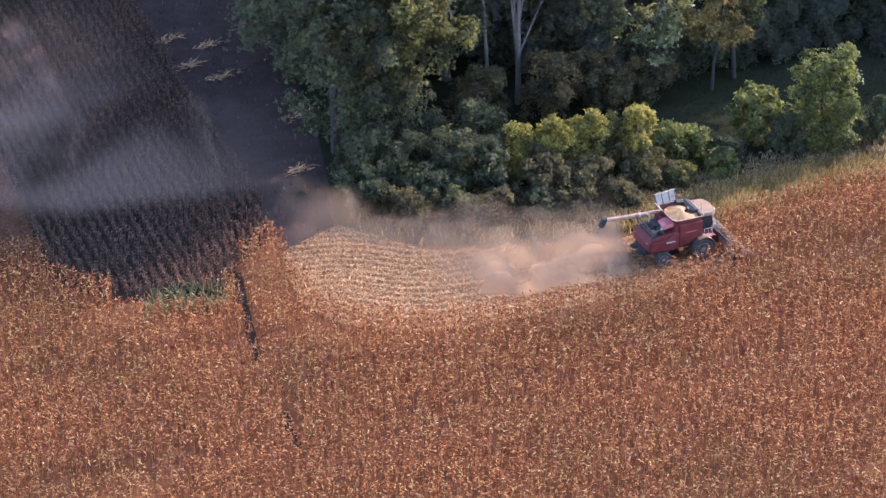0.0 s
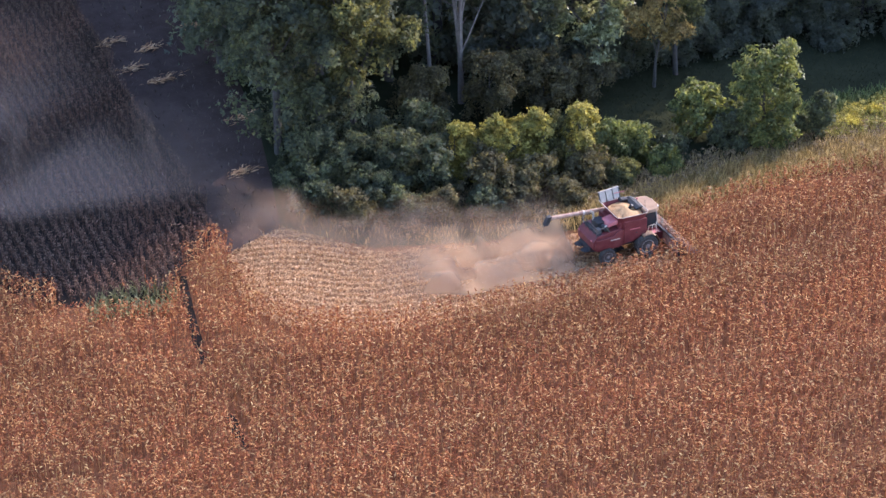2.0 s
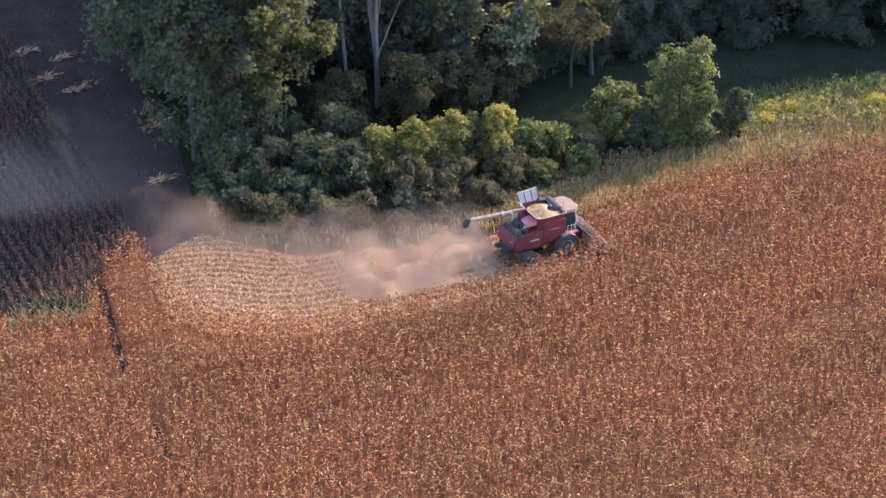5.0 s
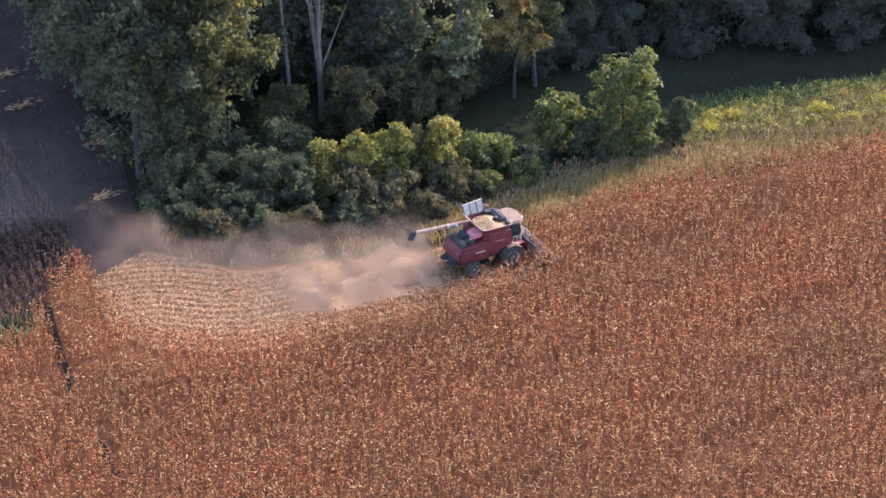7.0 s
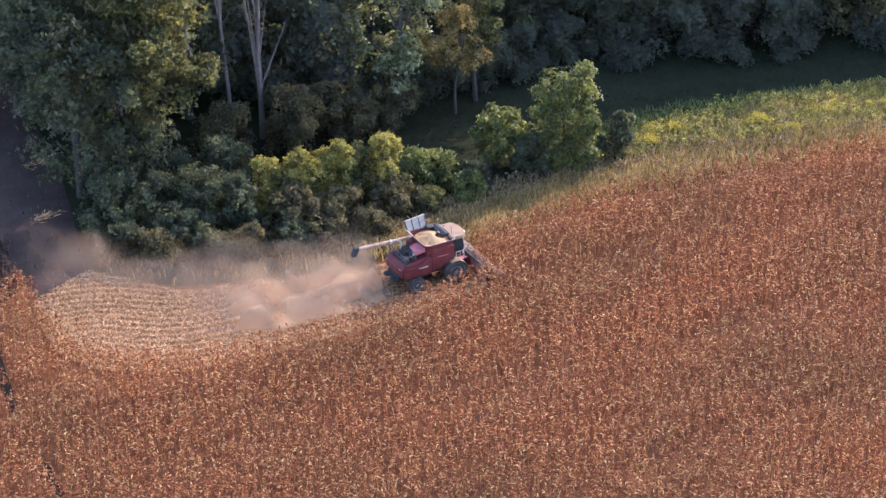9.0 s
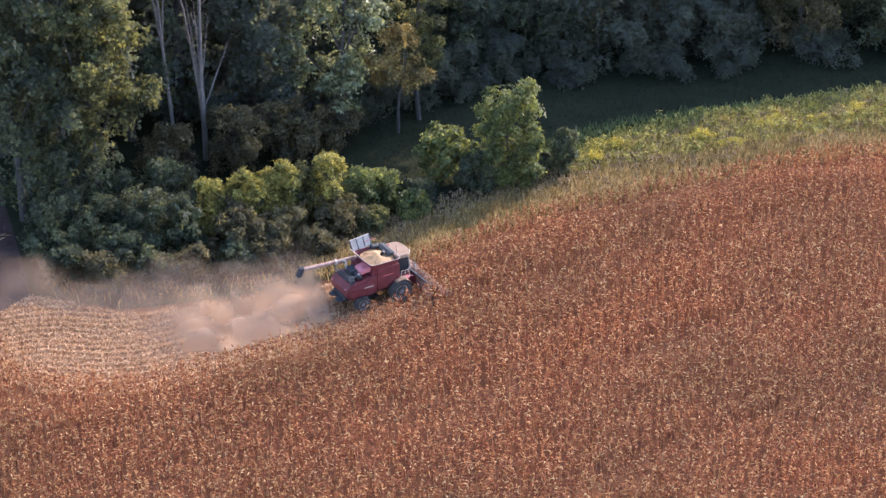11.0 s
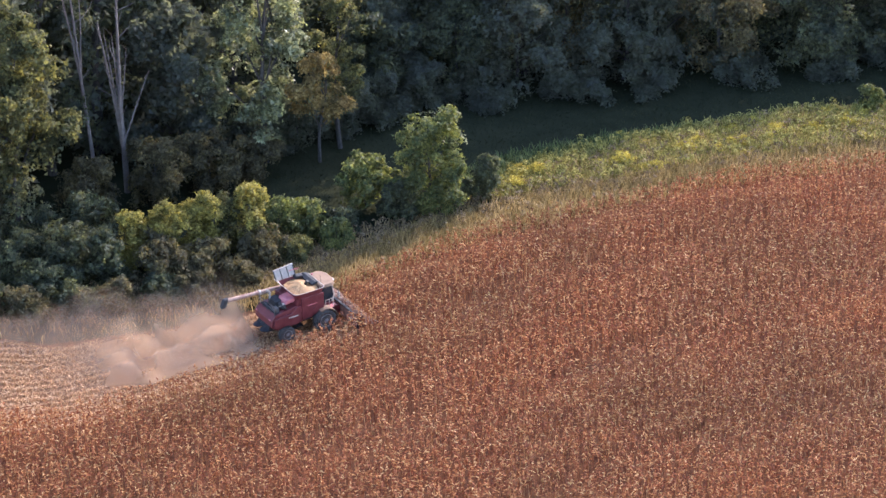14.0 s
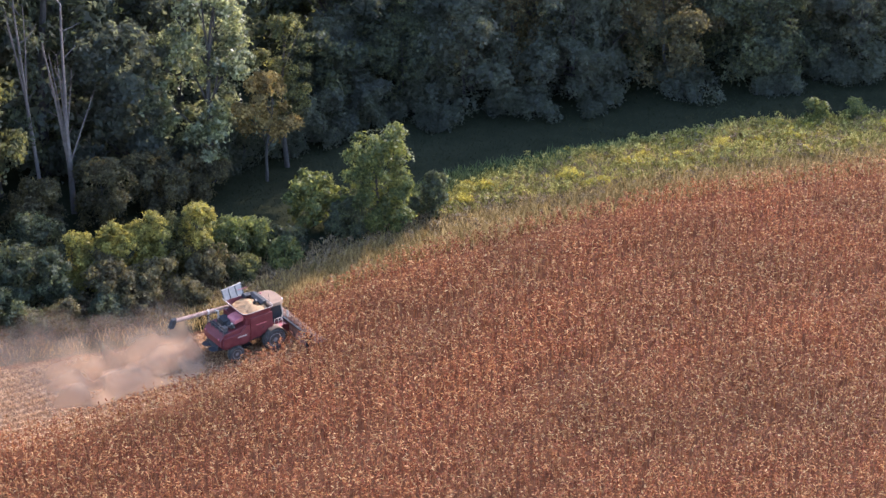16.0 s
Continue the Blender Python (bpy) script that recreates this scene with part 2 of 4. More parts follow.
def corn(x, y, leaves=8, top=2.45, reach=1.0, low=0.68):
    """Dead standing corn: stalks, drooping and curled leaves, hanging husks and tassels."""
    n = len(x)
    h = top * (rng.normal(0.96, 0.045, n) + 0.03 * np.sin(x * 0.9 + np.sin(y * 0.6) * 2) * np.cos(y * 0.75))
    lean = rng.normal(0, 0.09, (n, 2))
    foot = np.stack([x, y, np.zeros(n)], 1)
    axis = unit(np.stack([lean[:, 0], lean[:, 1], np.ones(n)], 1))
    bits = []
    # stalks
    ang = rng.uniform(0, np.pi, n)
    side = np.stack([np.cos(ang), np.sin(ang), np.zeros(n)], 1)
    bits.append(blades(foot, axis, side, h * 0.93, np.full(n, 0.024), np.zeros(n)))
    for k in range(leaves):
        keep = rng.random(n) < 0.92
        m = keep.sum()
        f = low + (0.99 - low) * (k + rng.random(m)) / leaves
        a = rng.uniform(0, 2 * np.pi, m)
        up = rng.uniform(-0.2, 0.7, m)
        way = unit(np.stack([np.cos(a), np.sin(a), up], 1))
        sd = unit(np.stack([-np.sin(a), np.cos(a), rng.normal(0, 0.6, m)], 1))
        root = foot[keep] + axis[keep] * (h[keep] * f)[:, None]
        bits.append(blades(root, way, sd, reach * rng.uniform(0.16, 0.42, m) * (1.2 - 0.4 * f), rng.uniform(0.05, 0.11, m), rng.uniform(0.0, 0.7, m), 0.45))
    # husks
    m = n
    a = rng.uniform(0, 2 * np.pi, m)
    root = foot + axis * (h * rng.uniform(0.55, 0.8, m))[:, None]
    way = unit(np.stack([np.cos(a), np.sin(a), rng.uniform(-1.2, 0.6, m)], 1))
    sd = unit(np.stack([-np.sin(a), np.cos(a), np.zeros(m)], 1))
    bits.append(blades(root, way, sd, np.full(m, 0.27), np.full(m, 0.09), np.zeros(m), 0.5))
    return gather(bits)


FURROW = [(-15.0, 145.5), (-13.7, 138.7), (-12.5, 133.5)]
FURROW_END = [(-10.6, 127.5), (-9.3, 123.3)]
x, y = rows_of_plants(radians(18), (-46, 113, 84, 168), step=0.17, stray=0.2)
ok = (x < 0.42 * y + 7) & (x > -0.2 * y - 8) 
x, y = x[ok], y[ok]
ok = inside(FIELD, x, y) & ~inside(SWATH, x, y) & ~inside(LEFT_BLOCK, x, y)
ok &= ~((x < -14) & (y > 147)) & ~inside(CLEARED, x, y) & (near_line(x, y, FURROW) > 0.31) & (near_line(x, y, FURROW_END) > 0.34)
ok &= ~((y > 138.8) & (y < 141.6) & (x > -23.2) & (x < -15.5))
# every so often a thinner row, where wheels have passed
row = np.round((-(x - 18) * math.sin(radians(18)) + (y - 140) * math.cos(radians(18))) / 0.76).astype(int)
ok &= ~((row % 16 == 5) & (np.sin(x * 0.31 + row) > -0.1) & (rng.random(len(x)) < 0.8)) & ~((row % 16 == 6) & (np.sin(x * 0.23 + row * 2) > 0.5) & (rng.random(len(x)) < 0.6))
x, y = x[ok], y[ok]
x2, y2 = rows_of_plants(radians(112), (-58, 140, -7, 206), step=0.16, stray=0.03)
ok = inside(LEFT_BLOCK, x2, y2)
x3, y3 = rows_of_plants(radians(18), (-50, 143, -20, 200), step=0.24)
ok3 = inside(FIELD, x3, y3) & ~inside(LEFT_BLOCK, x3, y3) & ~inside(CLEARED, x3, y3) & (x3 < -14) & (y3 > 146)
# broken plants left standing along the near side of the cut strip
x4, y4 = rows_of_plants(radians(18), (-13, 135, 20, 150))
rim = near_line(x4, y4, SWATH_NEAR[1:])
ok4 = inside(SWATH, x4, y4) & (rng.random(len(x4)) < np.clip(0.75 - rim / np.where(x4 < -3, 4.2, 1.6), 0, 1))
v, p, s = gather([corn(x, y, 7), corn(x4[ok4], y4[ok4], 6, 1.0, 0.8, 0.2)])
tagged(new("standing_corn", mesh_of("standing_corn", v, p, M_CORN, s)), "ripe reddish-brown dead corn standing in rows", "corn", kind="stuff")
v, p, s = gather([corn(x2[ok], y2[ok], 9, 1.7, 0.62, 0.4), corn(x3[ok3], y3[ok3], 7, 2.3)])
tagged(new("shaded_corn", mesh_of("shaded_corn", v, p, M_SHADECORN, s)), "grey-brown corn in open rows, coloured dark for the wood's shade", "corn", kind="stuff")


def scatter(poly, n):
    xs, ys = [a[0] for a in poly], [a[1] for a in poly]
    x, y = rng.uniform(min(xs), max(xs), n * 3), rng.uniform(min(ys), max(ys), n * 3)
    ok = inside(poly, x, y)
    return x[ok][:n], y[ok][:n]


def litter(poly, n, z=0.12, size=1.0):
    """Chopped leaves and husks lying flat."""
    x, y = scatter(poly, n)
    # windrows: more straw lies between the stubble rows
    across = near_line(x, y, SWATH_NEAR[3:]) / 0.76
    ok = rng.random(len(x)) < (0.5 - 0.5 * np.cos(2 * np.pi * across)) ** 1.7 + 0.08
    x, y = x[ok], y[ok]
    n = len(x)
    a = rng.uniform(0, 2 * np.pi, n)
    way = unit(np.stack([np.cos(a), np.sin(a), rng.normal(0, 0.3, n)], 1))
    sd = unit(np.stack([-np.sin(a), np.cos(a), rng.normal(0, 0.4, n)], 1))
    root = np.stack([x, y, rng.uniform(0.02, z, n)], 1)
    return blades(root, way, sd, size * rng.uniform(0.1, 0.34, n), size * rng.uniform(0.03, 0.08, n), rng.uniform(-0.1, 0.1, n))


def tufts(x, y, height, width, spread=0.4):
    """Upright blades of grass."""
    n = len(x)
    a = rng.uniform(0, 2 * np.pi, n)
    way = unit(np.stack([np.cos(a) * spread, np.sin(a) * spread, np.ones(n)], 1))
    sd = np.stack([-np.sin(a), np.cos(a), np.zeros(n)], 1)
    h = height * rng.uniform(0.5, 1.2, n)
    return blades(np.stack([x, y, np.zeros(n)], 1), way, sd, h, width * rng.uniform(0.6, 1.4, n), rng.uniform(0.0, 0.35, n), 0.55)


def sheet(name, poly, z, mat, label, category):
    """A flat patch of ground lying just over the soil, finely cut."""
    bm = bmesh.new()
    bm.faces.new([bm.verts.new((x, y, z)) for x, y in poly])
    bmesh.ops.triangulate(bm, faces=bm.faces)
    me = bpy.data.meshes.new(name)
    bm.to_mesh(me)
    bm.free()
    me.materials.append(mat)
    return tagged(new(name, me), label, category, kind="structure")


sheet("stubble_ground", SWATH, 0.006, M_CHAFF, "soil covered with pale chaff behind the harvester", "ground")
sx, sy = scatter(SWATH, 26000)
ok = np.abs((near_line(sx, sy, SWATH_NEAR[3:]) / 0.76 + 0.5) % 1 - 0.5) < 0.09
v, p, s = gather([litter(SWATH, 70000), tufts(sx[ok], sy[ok], 0.35, 0.05, 0.25)])
tagged(new("corn_stubble", mesh_of("corn_stubble", v, p, M_STRAW, s)), "pale straw litter and short cut corn stubble", "stubble", kind="stuff")

# dark ribbons put in where the furrow lies in the corn's shadow
for line in (FURROW, FURROW_END):
    sheet("furrow_soil", [(x - 0.36, y) for x, y in line] + [(x + 0.36, y) for x, y in line[::-1]], 0.006, M_GAPSHADE, "bare soil in a furrow through the corn, coloured dark for shade", "ground")
# dark sheet paints the shade between the rows
sheet("shaded_soil", LEFT_BLOCK, 0.006, M_GAPSHADE, "soil between open rows of corn, coloured dark for shade", "ground")
sheet("cleared_ground", CLEARED, 0.006, M_SHADESOIL, "brown cut ground beside the wood, dulled in colour for its shade", "ground")
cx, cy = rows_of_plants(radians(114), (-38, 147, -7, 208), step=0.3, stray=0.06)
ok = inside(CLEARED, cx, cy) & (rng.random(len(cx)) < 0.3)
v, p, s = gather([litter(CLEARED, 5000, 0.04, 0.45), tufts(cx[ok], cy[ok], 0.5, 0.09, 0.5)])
tagged(new("old_stubble", mesh_of("old_stubble", v, p, M_SHADESTRAW, s)), "straw litter coloured dark for the shade of the wood", "stubble", kind="stuff")

# pale stalk heaps stand in for flecks of sun on the shaded ground
bits = []
for fx, fy, fl in [(-18.8, 177.7, 1.6), (-21.9, 179.9, 1.3), (-24.3, 185.0, 1.5), (-11.8, 170.6, 1.5), (-17.2, 188.6, 1.2), (-11.4, 161.0, 1.2), (-20.6, 184.0, 1.0)]:
    n = 90
    u, w = rng.normal(0, fl * 0.5, n), rng.normal(0, 0.3, n)
    a = rng.normal(0.5, 0.45, n)
    way = unit(np.stack([np.cos(a), np.sin(a), rng.normal(0.1, 0.25, n)], 1))
    sd = unit(np.stack([-np.sin(a), np.cos(a), rng.normal(0, 0.4, n)], 1))
    root = np.stack([fx + u * 0.85 - w * 0.5, fy + u * 0.6 + w * 0.85, rng.uniform(0.05, 0.35, n)], 1)
    bits.append(blades(root, way, sd, rng.uniform(0.3, 0.8, n), rng.uniform(0.05, 0.1, n), rng.uniform(-0.1, 0.2, n)))
v, p, s = gather(bits)
tagged(new("fallen_stalks", mesh_of("fallen_stalks", v, p, M_STRAW, s)), "pale corn stalks added as flecks of sun on the cut ground", "corn stalks", kind="stuff")

# rough verge between the field and the wood
STRIP = [(-8.0, 152.5), (-1.0, 148.6), (7.0, 149.3), (13.0, 150.6), (21.5, 153.0), (31.0, 158.0), (40.0, 160.8), (54.0, 164.5), (74.0, 165.8), (92.0, 165.8), (92.0, 176.5), (74.6, 177.0), (64.2, 177.4), (50.5, 174.4), (42.4, 171.5), (34.5, 167.0), (27.5, 163.6), (15.0, 159.8), (3.0, 156.5), (-6.0, 157.0)]
x, y = scatter(STRIP, 150000)
back = near_line(x, y, EDGE)
ok = rng.random(len(x)) < np.clip((x - 10) / 10, 0.05, 1) * np.where(back < 1.2, 0.2, np.where(back < 5.4, np.where(x > 40, 0.55, 1.0), np.where(x > 38, 0.2, 0.1)))
x, y = x[ok], y[ok]
v, p, s = tufts(x, y, 1.0, 0.05)
tagged(new("verge_grass", mesh_of("verge_grass", v, p, M_GRASS_DRY, s)), "tall dry yellowish grass along the field edge", "grass", kind="stuff")
WEEDY = [(-8.0, 152.8), (-1.0, 148.9), (7.0, 149.7), (13.0, 151.0), (21.5, 155.0), (31.0, 161.0), (40.0, 164.5), (54.0, 168.0), (74.0, 168.5), (92.0, 168.5), (92.0, 171.0), (60.0, 171.0), (45.0, 168.5), (34.0, 165.0), (22.0, 160.0), (8.0, 156.0), (-8.0, 157.0)]
x, y = scatter(WEEDY, 9000)
ok = rng.random(len(x)) < np.clip((30 - x) / 10, 0.25, 1) * np.clip((x + 4) / 16, 0.15, 1) * np.clip((near_line(x, y, EDGE) - 3.0) / 2.5, 0.08, 1)
x, y = x[ok], y[ok]
tall = tufts(x, y, 1.0, 0.05, 0.5)
x, y = scatter(STRIP, 3400)
back = near_line(x, y, EDGE)
ok = (back > 1.0) & (rng.random(len(x)) < np.where(x < 38, 1.0, 0.55)) & (rng.random(len(x)) < np.clip((back - 2.4) / 3.0, 0.03, 1))
wx, wy = x[ok], y[ok]
LUSH = [(35.0, 165.6), (40.0, 166.6), (54.0, 168.8), (74.0, 170.2), (92.0, 170.2), (92.0, 176.5), (74.6, 177.0), (64.2, 177.8), (50.5, 175.4), (42.4, 173.0), (36.0, 169.0)]
lx, ly = scatter(LUSH, 30000)
v, p, s = tufts(lx, ly, 0.95, 0.085, 0.75)
hx, hy = scatter(LUSH, 620)
herbs = (v, p, s), [(a, b, h * 0.8, h) for a, b, h in zip(hx, hy, rng.uniform(0.3, 0.75, len(hx)))]
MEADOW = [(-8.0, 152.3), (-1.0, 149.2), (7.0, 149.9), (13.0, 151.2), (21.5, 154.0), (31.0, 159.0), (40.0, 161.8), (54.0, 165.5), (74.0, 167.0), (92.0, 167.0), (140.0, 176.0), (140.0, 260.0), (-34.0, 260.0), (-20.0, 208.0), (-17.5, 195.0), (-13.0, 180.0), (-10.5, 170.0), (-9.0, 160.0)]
sheet("forest_floor", MEADOW, 0.006, M_FLOOR, "grassy ground under the wood, coloured dark for its shade", "ground")
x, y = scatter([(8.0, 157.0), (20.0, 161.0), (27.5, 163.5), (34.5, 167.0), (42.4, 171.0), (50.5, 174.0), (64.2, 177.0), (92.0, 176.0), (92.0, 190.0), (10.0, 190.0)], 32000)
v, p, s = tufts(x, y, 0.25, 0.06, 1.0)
tagged(new("meadow_grass", mesh_of("meadow_grass", v, p, M_MEADOW, s)), "green grass beside the wood, coloured dark for its shade", "grass", kind="stuff")


gx, gy = scatter([(30.0, 166.5), (36.0, 168.5), (44.0, 172.0), (52.0, 174.6), (56.0, 176.6), (46.0, 175.6), (37.0, 173.4), (31.0, 169.5)], 5200)
v, p, s = tufts(gx, gy, 0.9, 0.07, 0.6)
tagged(new("verge_herbs", mesh_of("verge_herbs", v, p, M_GRASS_GREEN, s)), "lush green herbs along the back of the verge", "weeds", kind="stuff")
x, y = scatter([(-21.0, 139.2), (-15.4, 140.0), (-15.2, 144.0), (-18.0, 143.5), (-21.0, 141.5)], 420)
v, p, s = tufts(x, y, 1.5, 0.09, 0.8)
tagged(new("green_weeds", mesh_of("green_weeds", v, p, M_PALE_WEED, s)), "sparse pale green weeds at the ends of the corn rows", "weeds", kind="stuff")


# ---- trees ----
def tube(bm, a, b, r0, r1, sides=7):
    """A tapered limb from a to b."""
    a, b = Vector(a), Vector(b)
    q = (b - a).to_track_quat("Z", "Y")
    rings = []
    for c, r in ((a, r0), (b, r1)):
        rings.append([bm.verts.new(c + q @ Vector((r * math.cos(2 * math.pi * k / sides), r * math.sin(2 * math.pi * k / sides), 0))) for k in range(sides)])
    for k in range(sides):
        bm.faces.new((rings[0][k], rings[0][(k + 1) % sides], rings[1][(k + 1) % sides], rings[1][k]))
    bm.faces.new(rings[1])
    bm.faces.new(rings[0][::-1])


def limb(bm, a, way, length, r0, r1, bends=4, wander=0.18, rnd=random):
    """A crooked limb; returns its joints."""
    pts = [Vector(a)]
    d = Vector(way).normalized()
    for k in range(bends):
        d = (d + Vector((rnd.gauss(0, wander), rnd.gauss(0, wander), rnd.gauss(0.04, wander * 0.6)))).normalized()
        pts.append(pts[-1] + d * length / bends)
    for k in range(bends):
        tube(bm, pts[k], pts[k + 1], r0 + (r1 - r0) * k / bends, r0 + (r1 - r0) * (k + 1) / bends)
    return pts


def crown_arrays(clumps, per, leaf, flat=0.75, g=None):
    """Leaves round clumps (x, y, z, radius): sprays of leaves in each clump's skin, stray twigs outside it, large leaves at its heart."""
    g = g or rng
    bits = []
    centres, radii = np.array([a[:3] for a in clumps]), np.array([a[3] for a in clumps])
    for count, each, size, r0, r1 in ((max(3, int(per * 0.17)), 9, leaf * 0.8, 0.62, 1.06), (max(1, per // 28), 6, leaf * 0.7, 1.0, 1.38)):
        c, r = np.repeat(centres, count, 0), np.repeat(radii, count)
        n = len(c)
        d = unit(g.normal(0, 1, (n, 3)) + [0, 0, 0.3])
        pos = c + d * (r * (r0 + (r1 - r0) * g.random(n) ** 0.6))[:, None] * [1, 1, flat]
        way = unit(d * [1, 1, 0.8] + g.normal(0, 0.4, (n, 3)) + [0, 0, 0.35])
        pos, way = np.repeat(pos, each, 0), np.repeat(way, each, 0)
        n = len(pos)
        off = g.normal(0, leaf * 1.1, (n, 3))
        off -= way * (off * way).sum(1)[:, None] * 0.75
        off[:, 2] -= 0.5 * np.abs(off[:, 2]) + 0.25 * np.hypot(off[:, 0], off[:, 1])
        nor = unit(way + g.normal(0, 0.38, (n, 3)))
        t = unit(np.cross(nor, g.normal(0, 1, (n, 3))))
        sz = size * g.uniform(0.6, 1.35, n)
        bits.append(tris(pos + off, t * sz[:, None], np.cross(nor, t) * (sz * 0.75)[:, None]))
    count = max(4, per // 6)
    c, r = np.repeat(centres, count, 0), np.repeat(radii, count)
    n = len(c)
    d = unit(g.normal(0, 1, (n, 3)))
    pos = c + d * (r * g.uniform(0.1, 0.66, n))[:, None] * [1, 1, flat]
    nor = unit(d + g.normal(0, 0.5, (n, 3)))
    t = unit(np.cross(nor, g.normal(0, 1, (n, 3))))
    sz = leaf * g.uniform(1.1, 1.9, n)
    bits.append(tris(pos, t * sz[:, None], np.cross(nor, t) * (sz * 0.75)[:, None]))
    return gather(bits)


def crown_mesh(name, mat, clumps, per, leaf, flat=0.75, g=None):
    v, p, s = crown_arrays(clumps, per, leaf, flat, g)
    return mesh_of(name, v, p, mat, s)


v, p, s = crown_arrays([(a, b, h * 0.75, h) for a, b, h in zip(wx, wy, rng.uniform(0.25, 0.65, len(wx)))], 30, 0.09, 1.1)
v, p, s = gather([tall, (v, p, s)])
tagged(new("verge_weeds", mesh_of("verge_weeds", v, p, M_WEED, s)), "tangled brownish weeds at the foot of the hedge", "weeds", kind="stuff")


v, p, s = gather([herbs[0], crown_arrays(herbs[1], 46, 0.11, 1.1)])
tagged(new("tall_weeds", mesh_of("tall_weeds", v, p, M_LUSH, s)), "tall yellowish-green weeds on the sunny verge", "weeds", kind="stuff")


def tree(name, at, height, width, mat, label, low=0.25, clumps=40, per=160, leaf=0.16, seed=1, bark=None, clump_r=0.17, lobe=0.2, group="", category="tree", flat=0.75):
    """A broadleaved tree: trunk, limbs and a crown in uneven clumps."""
    rnd = random.Random(seed)
    g = np.random.default_rng(seed)
    root = new(name)
    root.location = at
    bm = bmesh.new()
    top = height * 0.8
    tr = max(0.05, height * 0.016)
    pts = limb(bm, (0, 0, -0.1), (rnd.gauss(0, 0.04), rnd.gauss(0, 0.04), 1), top, tr, tr * 0.25, 6, 0.05, rnd)
    z0, cz, hz = height * low, height * (low + 1) / 2, height * (1 - low) / 2
    balls, boughs = [], []

    def hull(u, a):
        w = math.sqrt(max(0, 1 - abs(u) ** 2.6)) * (1 - 0.2 * u)
        return w * (0.82 + 0.42 * noise.noise(Vector((math.cos(a) * 1.3 + seed * 7.1, math.sin(a) * 1.3, u * 1.7))))

    for k in range(int(clumps * 0.42)):
        a, u = rnd.uniform(0, 2 * math.pi), rnd.uniform(-0.97, 0.9)
        rr = width / 2 * hull(u, a) * rnd.uniform(0.35, 0.95) ** 0.6
        balls.append((rr * math.cos(a), rr * math.sin(a), cz + hz * u, width * clump_r * rnd.uniform(0.5, 1.1)))
    for k in range(max(5, clumps // 12)):
        # boughs stand out from the hull, each with a heap of clumps
        a, u = rnd.uniform(0, 2 * math.pi), rnd.uniform(-0.85, 0.92)
        rr = width / 2 * hull(u, a) * rnd.uniform(0.8, 1.05)
        c = Vector((rr * math.cos(a), rr * math.sin(a), cz + hz * u * 0.9))
        R = width * lobe * rnd.uniform(0.6, 1.1)
        boughs.append(c)
        for j in range(7):
            d = Vector((rnd.gauss(0, 1), rnd.gauss(0, 1), rnd.gauss(0.3, 0.7))).normalized()
            p = c + Vector((d.x, d.y, d.z * 0.7)) * R * rnd.uniform(0.4, 1.0)
            if p.z > height * 0.04:
                balls.append((p.x, p.y, p.z, width * clump_r * rnd.uniform(0.35, 0.75)))
    core = [(rnd.gauss(0, width * 0.07), rnd.gauss(0, width * 0.07), z0 + (height - z0) * (k + 0.5) / 6 * 0.85, width * 0.17) for k in range(6)]
    for b in boughs:
        if b.z > height * 0.08:
            f = min(0.9, max(0.2, (b[2] - height * 0.12) / top * 0.75))
            i = f * 6
            base = pts[int(i)].lerp(pts[min(6, int(i) + 1)], i - int(i))
            d = Vector(b[:3]) - base
            limb(bm, base, d, d.length, tr * 0.35, tr * 0.08, 3, 0.1, rnd)
    part("trunk", bm, bark or M_BARK, root)
    crown = new("crown", crown_mesh("crown", mat, balls + core, int(per * 0.75), leaf * 1.35, flat, g))
    crown.parent = root
    return tagged(root, label, category, group)


def bush(name, at, height, width, mat, label, seed, clumps=16, per=150, leaf=0.12, group="", category="bush"):
    return tree(name, at, height, width, mat, label, 0.03, clumps, per, leaf, seed, clump_r=0.14, lobe=0.23, flat=1.25, group=group, category=category)


W = "broadleaved trees at the wood's edge"
tree("tree", (-8.6, 164.5, 0), 23.0, 11.0, M_GREEN_LEAF, "full dark-green broadleaved tree at the corner of the wood", 0.06, 120, 150, 0.18, 11, group=W)
tree("tree", (-2.4, 164.5, 0), 21.0, 8.2, M_OLIVE_LEAF, "broadleaved tree with yellowing sunlit leaves at the wood's edge", 0.3, 96, 140, 0.18, 12, group=W, lobe=0.24, clump_r=0.13)
tree("tree", (-14.0, 180.0, 0), 20.0, 11.0, M_HAZE_LEAF, "dark-green broadleaved tree deep in shade", 0.05, 80, 140, 0.22, 13, group=W)
tree("tree", (18.0, 176.5, 0), 20.0, 9.5, M_PALE_LEAF, "tall broadleaved tree with pale silvery-green leaves", 0.06, 130, 95, 0.17, 14, group=W, lobe=0.2, clump_r=0.12)
tree("tree", (22.5, 175.6, 0), 10.0, 5.0, M_ORANGE_LEAF, "slender tree with orange-brown autumn leaves", 0.42, 40, 90, 0.13, 15, group=W, lobe=0.26, clump_r=0.14)
tree("tree", (24.6, 178.0, 0), 15.0, 4.8, M_OLIVE_LEAF, "thin tree with drooping faded olive leaves", 0.3, 64, 100, 0.12, 16, group=W, lobe=0.2, clump_r=0.13)
tree("tree", (29.6, 186.0, 0), 8.5, 6.5, M_GREEN_LEAF, "tall green broadleaved tree behind paler ones", 0.1, 80, 140, 0.18, 17, group=W)
tree("tree", (11.2, 178.5, 0), 14.0, 9.0, M_HAZE_LEAF, "dark-green broadleaved tree deep in shade", 0.05, 90, 140, 0.22, 18, group=W)
